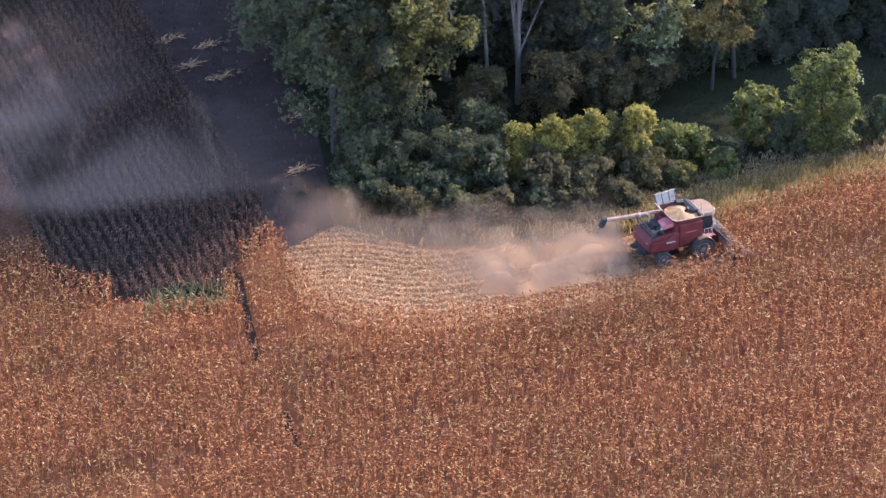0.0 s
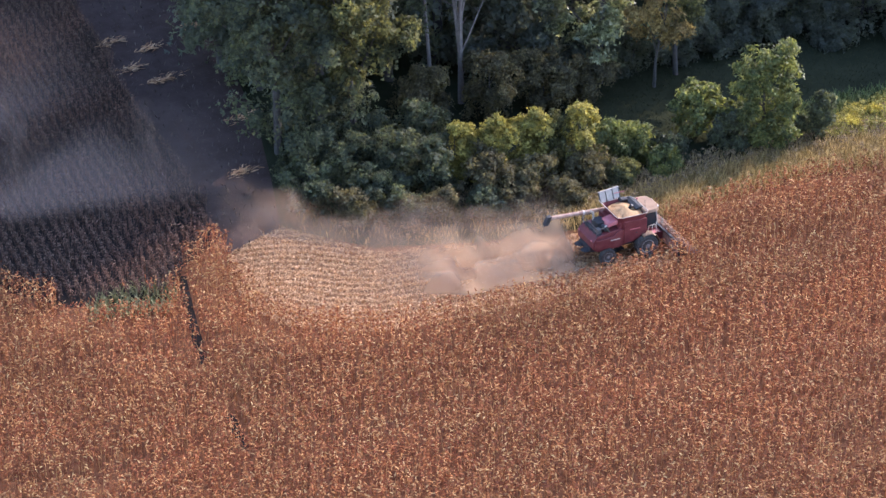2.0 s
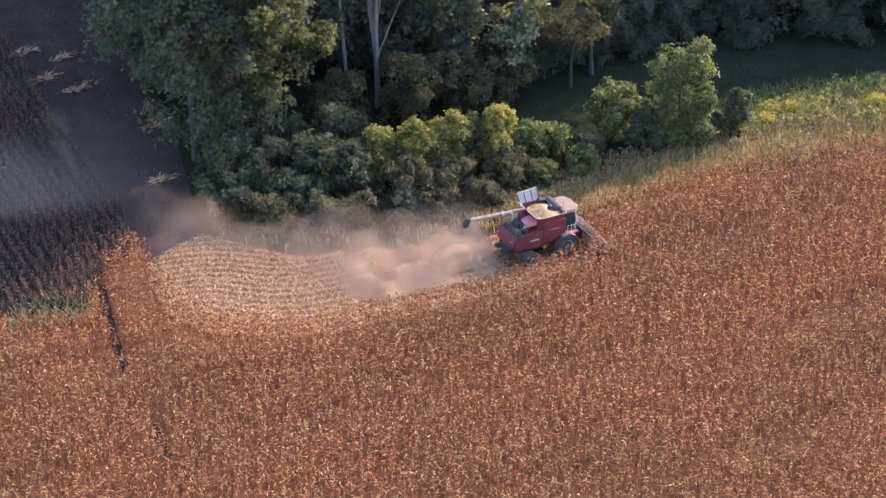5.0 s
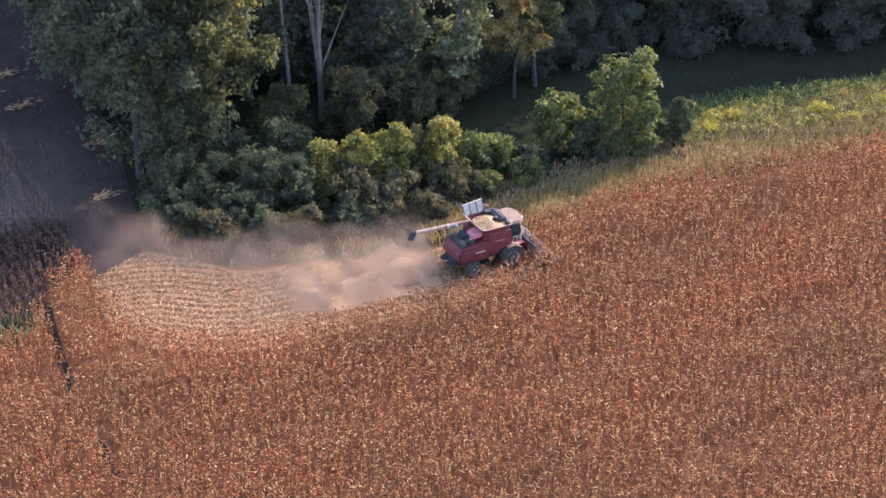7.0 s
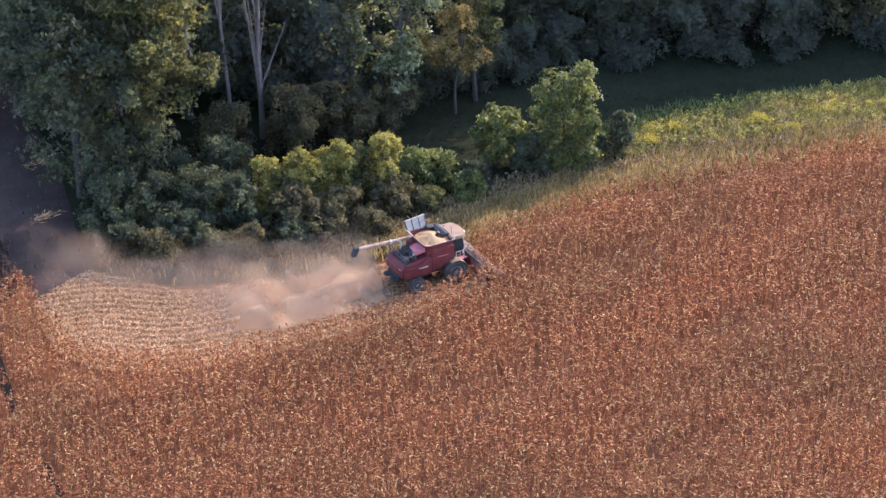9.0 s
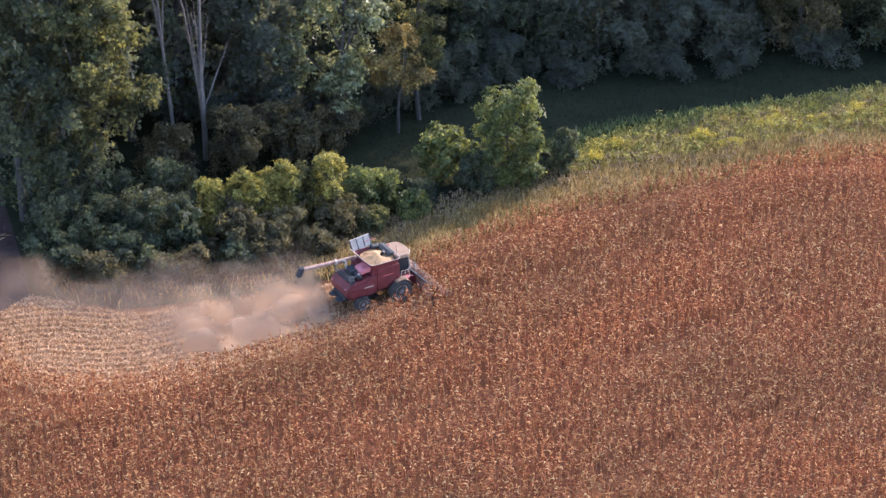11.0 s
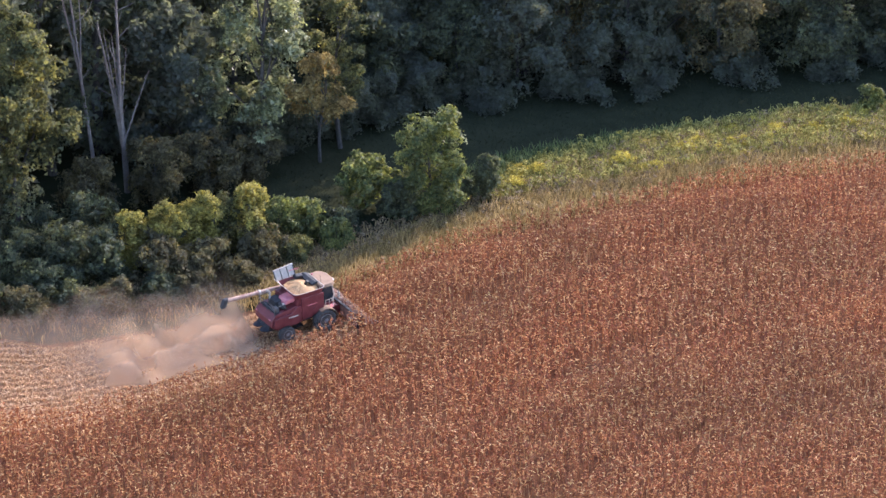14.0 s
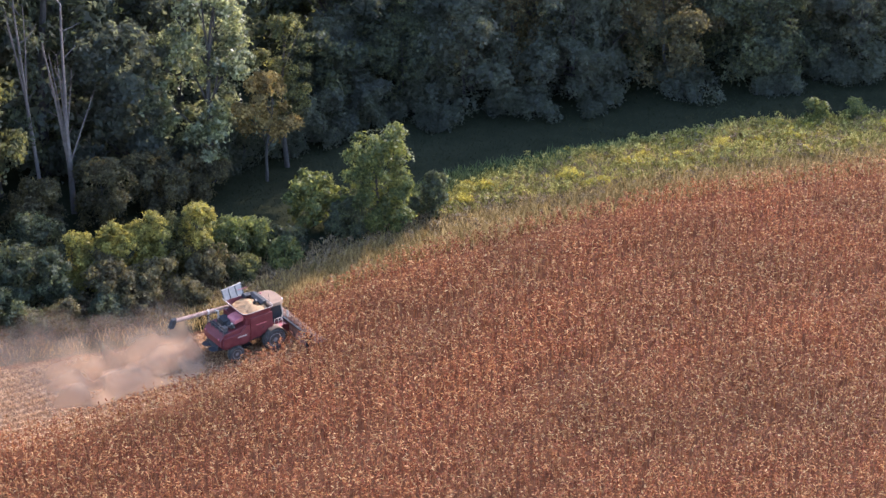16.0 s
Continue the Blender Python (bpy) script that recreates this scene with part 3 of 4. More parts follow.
tree("tree", (0.3, 177.5, 0), 26.0, 10.0, M_GREEN_LEAF, "full dark-green broadleaved tree inside the wood", 0.05, 90, 140, 0.2, 19, group=W)

# the young trees beside the verge
tree("young_tree", (30.2, 165.4, 0), 9.6, 6.4, M_BRIGHT_LEAF, "young broadleaved tree with yellow-green sunlit leaves beside the verge", 0.03, 150, 95, 0.125, 38, clump_r=0.10, lobe=0.13, category="tree", flat=0.95)
tree("sapling", (24.9, 166.2, 0), 4.9, 4.8, M_BRIGHT_LEAF, "bright green sapling with sparse leafy branches", 0.03, 66, 60, 0.15, 34, clump_r=0.085, lobe=0.22, category="tree")
bush("bush", (34.6, 166.0, 0), 4.0, 2.8, M_GREEN_LEAF, "small green bush beside a young tree", 33)
bush("bush", (27.6, 164.2, 0), 3.4, 3.4, M_GREEN_LEAF, "small green bush beside a young tree", 34)

bush("bush", (71.5, 176.6, 0), 2.6, 2.4, M_BRIGHT_LEAF, "small leafy bush at the end of the verge, coloured bright as if sunlit", 35, 20, 90, 0.1)
bush("bush", (75.4, 176.8, 0), 2.0, 2.0, M_BRIGHT_LEAF, "small leafy bush at the end of the verge, coloured bright as if sunlit", 36, 16, 90, 0.1)

S = "shrubs along the verge"
for k, (sx, sy, sh, sw, mt, words) in enumerate([
    (0.6, 158.5, 5.0, 4.2, M_GREEN_LEAF, "dark-green shrub in the hedge by the verge"),
    (5.4, 159.0, 5.3, 2.6, M_YELLOW_LEAF, "shrub with yellow-green sunlit tips"),
    (7.2, 159.6, 4.6, 2.8, M_YELLOW_LEAF, "shrub with yellow-green sunlit tips"),
    (8.9, 159.2, 5.9, 2.7, M_YELLOW_LEAF, "shrub with yellow-green sunlit tips"),
    (10.6, 160.2, 5.2, 2.6, M_YELLOW_LEAF, "shrub with yellow-green sunlit tips"),
    (12.0, 160.0, 5.9, 2.6, M_YELLOW_LEAF, "shrub with yellow-green sunlit tips"),
    (13.4, 160.9, 5.2, 2.6, M_OLIVE_LEAF, "shrub with yellow-green sunlit tips"),
    (14.8, 160.4, 6.5, 3.1, M_YELLOW_LEAF, "shrub with yellow-green sunlit tips"),
    (17.0, 161.0, 3.9, 3.4, M_BRIGHT_LEAF, "green shrub in the hedge by the verge, coloured bright as if sunlit"),
    (19.6, 162.2, 3.4, 3.0, M_BRIGHT_LEAF, "green shrub in the hedge by the verge, coloured bright as if sunlit"),
    (22.0, 162.4, 2.4, 2.4, M_GREEN_LEAF, "green shrub in the hedge by the verge"),
    (-3.0, 158.5, 4.4, 4.8, M_GREEN_LEAF, "dark-green shrub in the hedge by the verge"),
    (-6.0, 160.0, 4.0, 4.6, M_GREEN_LEAF, "dark-green shrub in the hedge by the verge"),
    (3.4, 157.4, 4.6, 4.4, M_GREEN_LEAF, "dark-green shrub in the hedge by the verge"),
    (-1.0, 155.6, 3.0, 4.0, M_GREEN_LEAF, "dark-green shrub in the hedge by the verge"),
    (7.4, 156.6, 3.6, 4.2, M_BROWN_LEAF, "brownish shrub at the foot of the hedge"),
    (11.4, 157.2, 3.4, 4.2, M_BROWN_LEAF, "brownish shrub at the foot of the hedge"),
    (15.4, 158.4, 3.0, 3.6, M_BROWN_LEAF, "brownish shrub at the foot of the hedge"),
    (2.6, 162.5, 5.2, 5.0, M_GREEN_LEAF, "dark-green shrub behind the hedge"),
    (-5.4, 154.8, 2.4, 3.4, M_GREEN_LEAF, "low dark-green shrub at the foot of the hedge"),
    (-2.4, 153.4, 2.2, 3.2, M_BROWN_LEAF, "low brownish shrub at the foot of the hedge"),
    (0.8, 153.0, 2.4, 3.4, M_GREEN_LEAF, "low dark-green shrub at the foot of the hedge"),
    (4.0, 153.6, 2.2, 3.2, M_BROWN_LEAF, "low brownish shrub at the foot of the hedge"),
    (7.2, 154.0, 2.0, 3.2, M_GREEN_LEAF, "low dark-green shrub at the foot of the hedge"),
    (10.2, 154.6, 2.0, 3.0, M_BROWN_LEAF, "low brownish shrub at the foot of the hedge"),
    (13.4, 155.6, 1.8, 2.8, M_BROWN_LEAF, "low brownish shrub at the foot of the hedge"),
    (18.2, 158.6, 1.8, 2.6, M_OLIVE_LEAF, "low olive shrub at the foot of the hedge"),
    (21.6, 160.4, 2.0, 2.6, M_BRIGHT_LEAF, "low green shrub in the verge, coloured bright as if sunlit"),
    (-3.0, 163.0, 7.0, 5.6, M_GREEN_LEAF, "dark-green shrub behind the hedge"),
    (-6.0, 158.0, 4.6, 5.0, M_GREEN_LEAF, "dark-green shrub behind the hedge"),
]):
    bush("shrub", (sx, sy, 0), sh, sw * 1.1, mt, words, 41 + k, 46, 90, 0.11, group=S)
for k, (sx, sy, sh, sw) in enumerate([(8.8, 170.0, 6.0, 5.5), (3.0, 169.0, 4.8, 5.5), (13.0, 172.0, 5.0, 5.5), (16.8, 173.6, 4.2, 4.5)]):
    bush("scrub", (sx, sy, 0), sh, sw, M_BROWN_LEAF, "brownish half-bare scrub under dead trees", 81 + k, 34, group="scrub under the dead trees")


for k, (sx, sy, sh, sw) in enumerate([(21.0, 178.6, 5.0, 5.0), (25.0, 180.6, 5.2, 5.0), (28.5, 182.6, 4.6, 5.0), (17.5, 178.0, 6.0, 5.0), (32.5, 184.6, 4.4, 5.0), (38.0, 184.8, 2.2, 6.5), (47.0, 185.2, 2.6, 7.0), (54.0, 184.6, 1.5, 5.0), (62.0, 185.4, 2.2, 7.0), (71.0, 185.2, 1.5, 5.5), (77.0, 186.0, 2.2, 6.0)]):
    bush("undergrowth", (sx, sy, 0), sh, sw, M_HAZE_LEAF, "dark-green undergrowth in deep shade under the trees", 91 + k, 34, group="undergrowth in the wood")


def dead_tree(at, stems, label, seed):
    """Bare grey trunk with a few naked limbs."""
    rnd = random.Random(seed)
    root = new("dead_tree")
    root.location = at
    for k, (z0, way, length, r) in enumerate(stems):
        bm = bmesh.new()
        base = Vector((0, 0, -0.1)) if z0 == 0 else main[min(len(main) - 1, int(z0 / top * (len(main) - 1)))]
        pts = limb(bm, base, way, length, r, r * 0.3, 8, 0.018, rnd)
        if k == 0:
            main, top = pts, length
        for j in range(3, 9):
            d = Vector((rnd.gauss(0, 1), rnd.gauss(0, 1), 0.9))
            limb(bm, pts[j], d, length * rnd.uniform(0.05, 0.14), r * 0.22, r * 0.06, 3, 0.15, rnd)
        part("trunk" if k == 0 else "limb", bm, M_DEADWOOD, root)
    return tagged(root, label, "dead tree", "dead trees in the wood")


dead_tree((3.8, 174.0, 0), [(0, (-0.03, 0, 1), 20.0, 0.2), (7.5, (-1, 0, 0.25), 2.4, 0.06), (10.0, (-0.14, 0, 1), 8.0, 0.1), (11.0, (0.1, 0.05, 1), 8.0, 0.09), (13.0, (-0.3, 0, 1), 5.0, 0.07)], "bare grey dead tree with one straight trunk", 61)
dead_tree((6.2, 173.0, 0), [(0, (-0.02, 0, 1), 18.5, 0.27), (3.0, (-0.05, 0, 1), 13.0, 0.18), (6.0, (-0.1, 0.05, 1), 9.5, 0.12), (7.0, (0.05, -0.05, 1), 9.5, 0.12), (8.5, (-0.02, 0.1, 1), 7.0, 0.09), (6.5, (0.42, 0, 1), 6.5, 0.09), (9.0, (0.14, 0, 1), 6.0, 0.08), (4.5, (0.45, 0, 0.9), 2.8, 0.05)], "bare grey-brown dead tree forked into several upright limbs", 62)

# the wood behind: a few trees built once and repeated
F = "trees of the shaded wood"
kinds = [
    tree("forest_tree", (42.0, 187.5, 0), 11.0, 10.0, M_HAZE_LEAF, "dark-green forest tree standing in shade", 0.02, 85, 120, 0.15, 71, group=F),
    tree("forest_tree", (52.0, 187.5, 0), 12.5, 10.5, M_HAZE_LEAF, "dark-green forest tree standing in shade", 0.02, 85, 120, 0.15, 72, group=F),
    tree("forest_tree", (61.0, 187.5, 0), 13.0, 10.0, M_BROWN_LEAF, "brownish forest tree standing in shade", 0.02, 80, 120, 0.15, 73, group=F),
    tree("forest_tree", (70.0, 187.5, 0), 10.5, 10.0, M_GREEN_LEAF, "green forest tree standing in shade", 0.02, 85, 120, 0.15, 74, group=F),
]
giants = [
    tree("forest_tree", (13.5, 192.0, 0), 24.0, 10.5, M_HAZE_LEAF, "tall dark-green forest tree standing in shade", 0.03, 100, 60, 0.23, 75, group=F),
    tree("forest_tree", (-10.5, 176.0, 0), 22.0, 10.5, M_GREEN_LEAF, "tall green forest tree standing in shade", 0.03, 100, 60, 0.23, 76, group=F),
]
rnd = random.Random(9)
for fx, fy, fs in [(36.5, 188, 0.82), (30.5, 189, 0.75), (47, 191, 1.0), (57, 194, 1.25), (66, 194, 1.3), (75, 194, 1.3), (79, 187.5, 0.95), (88, 187.5, 0.95), (84, 195, 1.3), (94, 193, 1.3), (38, 194, 0.95), (33, 196, 0.9)]:
    copy_thing(kinds[rnd.randrange(4)], pose(fx + rnd.uniform(-1, 1), fy, 0, 0, 0, rnd.uniform(0, 360)) @ Matrix.Scale(fs * rnd.uniform(0.92, 1.08), 4))
# trees past y 214 stand out of view, added to shade the left rows
for fx, fy in [(-5.5, 170.5), (50, 195.5), (43.5, 190.5), (17, 190), (-14, 215), (-3, 217), (8, 221), (-19, 226), (-8, 231), (4, 237), (-22, 216), (-15, 243), (38, 206), (45, 208), (33, 208), (4, 184), (-7, 185), (56, 198), (42, 200), (52, 201), (62, 202), (72, 202), (82, 203), (-2, 193), (8, 196), (21, 197), (32, 199), (-13, 191), (92, 203), (102, 198), (-11, 200), (27, 207), (14, 206), (-9, 210), (-17, 205), (4.5, 181), (-4, 179.5)]:
    fs = 1.2 if fx < 12 else 1.0 if fx < 28 else 0.95
    copy_thing(giants[rnd.randrange(2)], pose(fx, fy, 0, 0, 0, rnd.uniform(0, 360)) @ Matrix.Scale(fs * rnd.uniform(0.92, 1.08), 4))


# extra tree stretched upwards to shade the ground behind the goldenrod
copy_thing(kinds[0], pose(55.5, 188.8, 0, 0, 0, 40) @ Matrix.Diagonal((0.95, 0.95, 1.4, 1)))

# goldenrod in flower on the sunny side of the verge
def goldenrod(at, size, seed):
    g = np.random.default_rng(seed)
    root = new("goldenrod")
    root.location = at
    n = 90
    x, y = g.normal(0, 0.45 * size, n), g.normal(0, 0.35 * size, n)
    h = 1.15 * size * g.uniform(0.6, 1.1, n) * np.exp(-(x ** 2 + y ** 2) / (2.0 * size) ** 2)
    a = g.uniform(0, 2 * np.pi, n)
    way = unit(np.stack([np.cos(a) * 0.15, np.sin(a) * 0.15, np.ones(n)], 1))
    side = np.stack([-np.sin(a), np.cos(a), np.zeros(n)], 1)
    foot = np.stack([x, y, np.zeros(n)], 1)
    bits = [blades(foot, way, side, h, np.full(n, 0.03), np.zeros(n))]
    for k in range(5):
        b = g.uniform(0, 2 * np.pi, n)
        bits.append(blades(foot + way * (h * (0.15 + 0.14 * k))[:, None], unit(np.stack([np.cos(b), np.sin(b), np.full(n, 0.4)], 1)), np.stack([-np.sin(b), np.cos(b), np.zeros(n)], 1), np.full(n, 0.2), np.full(n, 0.05), np.full(n, 0.4)))
    v, p, s = gather(bits)
    st = tagged(new("stalk_mass", mesh_of("stalk_mass", v, p, M_GRASS_GREEN, s)), kind="stuff")
    st.parent = root
    tips = (foot + way * h[:, None])[g.random(n) < 0.5]
    fl = tagged(new("blossom_mass", crown_mesh("blossom_mass", M_GOLD, [(*q, 0.16) for q in tips], 9, 0.06, 1.2, g)), "yellow blossom", kind="stuff")
    fl.parent = root
    return tagged(root, "goldenrod clump with bright yellow flower heads", "wildflower", "goldenrod along the verge")


g = random.Random(21)
gold = [goldenrod((37.6, 167.6, 0), 0.8, 201), goldenrod((40.0, 169.6, 0), 0.8, 202), goldenrod((47.5, 170.0, 0), 0.9, 203)]
for cx, cy, rx, ry, n in [(38.0, 169.0, 3.0, 1.5, 6), (46.5, 170.4, 1.6, 0.7, 8), (49.6, 168.6, 1.4, 0.6, 7), (53.5, 172.6, 2.2, 0.7, 10), (58.0, 172.2, 3.2, 0.6, 14), (63.5, 173.6, 3.0, 0.7, 14), (69.0, 174.2, 3.0, 0.8, 12), (56.0, 175.6, 6.0, 0.8, 9), (68.0, 177.0, 6.0, 0.6, 9), (78.0, 175.0, 4.0, 1.2, 10), (60.0, 170.6, 8.0, 1.6, 8)]:
    for k in range(n):
        copy_thing(gold[k % 3], pose(cx + g.gauss(0, rx * 0.6), cy + g.gauss(0, ry * 0.7), 0, 0, 0, g.uniform(0, 360)) @ Matrix.Scale(g.uniform(0.35, 0.8), 4))

# ---- the harvester ----
M_RED = surface("dusty_red_paint", (0.105, 0.012, 0.016), (0.17, 0.042, 0.040), 1.3, 0.45, 0, 0.05, 30)
# pinker than the body red; sunlight on the hood is put into this colour
M_PINK = surface("pink_red_paint", (0.45, 0.10, 0.11), (0.60, 0.22, 0.21), 2.0, 0.5)
M_DUSTRED = surface("dust_covered_red_paint", (0.20, 0.085, 0.065), (0.44, 0.30, 0.215), 2.4, 0.8)
M_TYRE = surface("black_rubber", (0.025, 0.023, 0.021), (0.13, 0.105, 0.085), 2, 0.95, 0, 0.4, 20)
M_RIM = surface("dusty_grey_rim", (0.17, 0.155, 0.14), (0.36, 0.32, 0.28), 5, 0.7, 0.1)
M_TANROOF = surface("dusty_tan_roof", (0.20, 0.112, 0.064), (0.31, 0.19, 0.115), 2.2, 0.75)
M_GLASS = surface("cab_glass", (0.02, 0.025, 0.03), (0.035, 0.04, 0.045), 1, 0.05, 0, 0, None, 0.8)
M_BLACK = surface("dark_machinery", (0.015, 0.015, 0.016), (0.05, 0.045, 0.045), 6, 0.7, 0.2, 0.4)
M_STEEL = surface("dusty_galvanised_steel", (0.24, 0.21, 0.18), (0.40, 0.355, 0.31), 4, 0.7, 0.1)
M_DULL = surface("grimy_steel", (0.06, 0.057, 0.054), (0.13, 0.118, 0.11), 4, 0.6, 0.4)
M_CREAM = surface("dusty_pale_paint", (0.42, 0.33, 0.26), (0.60, 0.50, 0.41), 3, 0.7)
M_GRAIN = surface("yellow_corn_grain", (0.29, 0.155, 0.062), (0.43, 0.255, 0.115), 14, 0.8, 0, 0.5, 60)
M_LAMP = surface("lamp_lens", (0.7, 0.66, 0.6), (0.8, 0.78, 0.74), 3, 0.2)

combine = new("combine_harvester")
COMBINE = pose(17.0, 148.3, 0, 0, 0, 23) @ Matrix.Scale(0.95, 4)
combine.matrix_world = COMBINE
tagged(combine, "dusty red combine harvester with a full grain tank, in the corn", "combine harvester")


def soften(bm, r=0.03, seg=2):
    bmesh.ops.recalc_face_normals(bm, faces=bm.faces)
    bmesh.ops.bevel(bm, geom=list(bm.edges), offset=r, segments=seg, affect="EDGES", profile=0.6)
    return bm


def box(x0, x1, y0, y1, z0, z1, r=0.025):
    bm = bmesh.new()
    bmesh.ops.create_cube(bm, size=1)
    for v in bm.verts:
        v.co = ((x0 + x1) / 2 + v.co.x * (x1 - x0), (y0 + y1) / 2 + v.co.y * (y1 - y0), (z0 + z1) / 2 + v.co.z * (z1 - z0))
    return soften(bm, r) if r else bm


def prism(outline, y0, y1, r=0.03):
    """A side outline in (x, z) drawn out from y0 to y1."""
    bm = bmesh.new()
    a = [bm.verts.new((x, y0, z)) for x, z in outline]
    b = [bm.verts.new((x, y1, z)) for x, z in outline]
    n = len(a)
    bm.faces.new(a)
    bm.faces.new(b[::-1])
    for k in range(n):
        bm.faces.new((a[k], b[k], b[(k + 1) % n], a[(k + 1) % n]))
    return soften(bm, r) if r else bm


def rod(*pts, r=0.03, sides=8, r1=None):
    bm = bmesh.new()
    for a, b in zip(pts, pts[1:]):
        tube(bm, a, b, r, r if r1 is None else r1, sides)
    return bm


def lathe(outline, sides, turn=None):
    """A ring turned about the y axis from (y, radius) pairs, closed into a solid."""
    bm = bmesh.new()
    rings = [[bm.verts.new((r * math.cos(2 * math.pi * k / sides), y, r * math.sin(2 * math.pi * k / sides))) for k in range(sides)] for y, r in outline]
    for a, b in zip(rings, rings[1:]):
        for k in range(sides):
            bm.faces.new((a[k], a[(k + 1) % sides], b[(k + 1) % sides], b[k]))
    bm.faces.new(rings[0])
    bm.faces.new(rings[-1][::-1])
    bmesh.ops.recalc_face_normals(bm, faces=bm.faces)
    return bm


def wheel(name, x, y, radius, width, out):
    """A lugged tyre on a dished rim; out is +1 or -1, the outer side."""
    hub = new(name)
    hub.parent = combine
    hub.location = (x, y, radius)
    w = width / 2
    bm = lathe([(-w * 0.8, radius * 0.58), (-w, radius * 0.72), (-w, radius * 0.88), (-w * 0.75, radius * 0.96), (0, radius * 0.975), (w * 0.75, radius * 0.96), (w, radius * 0.88), (w, radius * 0.72), (w * 0.8, radius * 0.58)], 40)
    for k in range(22):
        for s in (-1, 1):
            a = 2 * math.pi * (k + (0.5 if s > 0 else 0)) / 22
            m = Matrix.Rotation(a, 4, "Y") @ Matrix.Translation((radius * 0.975, s * w * 0.46, 0)) @ Matrix.Rotation(s * 0.5, 4, "X") @ Matrix.Diagonal((0.07, w * 0.95, 0.05, 1))
            bmesh.ops.create_cube(bm, size=1, matrix=m)
    part("tyre", bm, M_TYRE, hub)
    o = out * w
    bm = lathe([(-o * 0.3, radius * 0.60), (o * 0.82, radius * 0.60), (o * 0.86, radius * 0.56), (o * 0.66, radius * 0.46), (o * 0.6, radius * 0.24), (o * 0.8, radius * 0.20), (o * 0.84, radius * 0.05)], 32)
    part("rim", bm, M_RIM, hub, "dusty grey steel rim")
    for k in range(8):
        a = 2 * math.pi * k / 8
        bm = lathe([(o * 0.58, 0.025), (o * 0.7, 0.022)], 6)
        b = part("bolt", bm, M_STEEL, hub)
        b.location = (radius * 0.33 * math.cos(a), 0, radius * 0.33 * math.sin(a))
    return hub


for s in (-1, 1):
    wheel("front_wheel", 1.6, s * 1.42, 0.93, 0.78, s)
    wheel("rear_wheel", -1.75, s * 1.36, 0.66, 0.5, s)
part("front_axle", rod((1.6, -1.2, 0.93), (1.6, 1.2, 0.93), r=0.17), M_BLACK, combine)
part("rear_axle", rod((-1.75, -1.2, 0.68), (-1.75, 1.2, 0.68), r=0.12), M_BLACK, combine)
part("chassis", prism([(-2.2, 1.0), (2.0, 0.95), (2.2, 1.5), (-2.4, 1.5)], -0.85, 0.85), M_BLACK, combine, "dark greasy underframe")
# body: a waist narrower than the side panels, higher at the front
part("body", prism([(-2.95, 1.45), (-2.55, 1.15), (-1.0, 1.15), (0.3, 1.45), (1.6, 1.65), (1.62, 3.2), (-0.65, 3.2), (-0.75, 2.75), (-2.6, 2.45), (-2.98, 2.0)], -1.28, 1.28), M_RED, combine)
for s in (-1, 1):
    y0, y1 = (1.28, 1.44) if s > 0 else (-1.44, -1.28)
    part("front_side_panel", prism([(-0.38, 1.5), (0.5, 1.5), (0.8, 1.86), (1.3, 2.0), (1.58, 1.98), (1.58, 3.3), (-0.38, 3.3)], y0, y1, 0.04), M_RED, combine)
    part("rear_side_panel", prism([(-2.85, 1.5), (-2.4, 1.35), (-1.2, 1.35), (-0.9, 1.25), (-0.41, 1.4), (-0.41, 2.72), (-0.8, 2.72), (-1.3, 2.28), (-2.75, 2.2)], y0, y1, 0.04), M_RED, combine)
    yo = s * 1.452
    part("stripe", box(-1.55, -0.75, yo - 0.008, yo + 0.008, 1.98, 2.06, 0), M_CREAM, combine, "pale lettering bar on the flank")
    part("stripe", box(0.1, 1.0, yo - 0.008, yo + 0.008, 2.56, 2.62, 0), M_PINK, combine, "faint stripe on the flank")
    part("panel_handle", box(0.62, 0.78, s * 1.45 - 0.02, s * 1.45 + 0.02, 2.2, 2.25, 0.008), M_BLACK, combine)
    arc = [(1.6 + r * math.cos(radians(d)), 0.93 + r * math.sin(radians(d))) for r, ds in ((1.06, range(5, 116, 10)), (1.01, range(115, 4, -10))) for d in ds]
    part("fender", prism(arc, s * 1.44 - 0.36, s * 1.44 + 0.36, 0), M_TANROOF, combine, "dusty tan mudguard")
# engine deck, open to the sky
part("engine_floor", box(-2.55, -0.75, -1.15, 1.15, 2.46, 2.52, 0.01), M_BLACK, combine)
part("engine_block", box(-2.1, -1.3, -0.3, 0.75, 2.5, 3.05, 0.06), M_BLACK, combine, "dark oily engine")
part("radiator_housing", box(-1.25, -0.72, 0.1, 1.2, 2.5, 3.25, 0.05), M_RED, combine)
part("engine_hood", prism([(-1.55, 2.9), (-0.7, 3.0), (-0.7, 3.36), (-1.45, 3.22)], -0.95, 0.2, 0.06), M_PINK, combine, "red hood, coloured pink as if sunlit")
part("air_intake_screen", lathe([(-0.1, 0.46), (0.1, 0.46), (0.14, 0.4)], 28), M_BLACK, combine, "round dark air screen")
combine.children[-1].matrix_basis = pose(-0.72, -1.46, 2.62)
part("air_cleaner", lathe([(-0.35, 0.17), (-0.32, 0.2), (0.32, 0.2), (0.35, 0.17)], 20), M_BLACK, combine).location = (-1.75, -0.75, 2.85)
part("exhaust_pipe", rod((-2.05, 0.55, 2.9), (-2.05, 0.55, 3.55), (-2.3, 0.6, 3.75), r=0.075, sides=12), M_STEEL, combine)
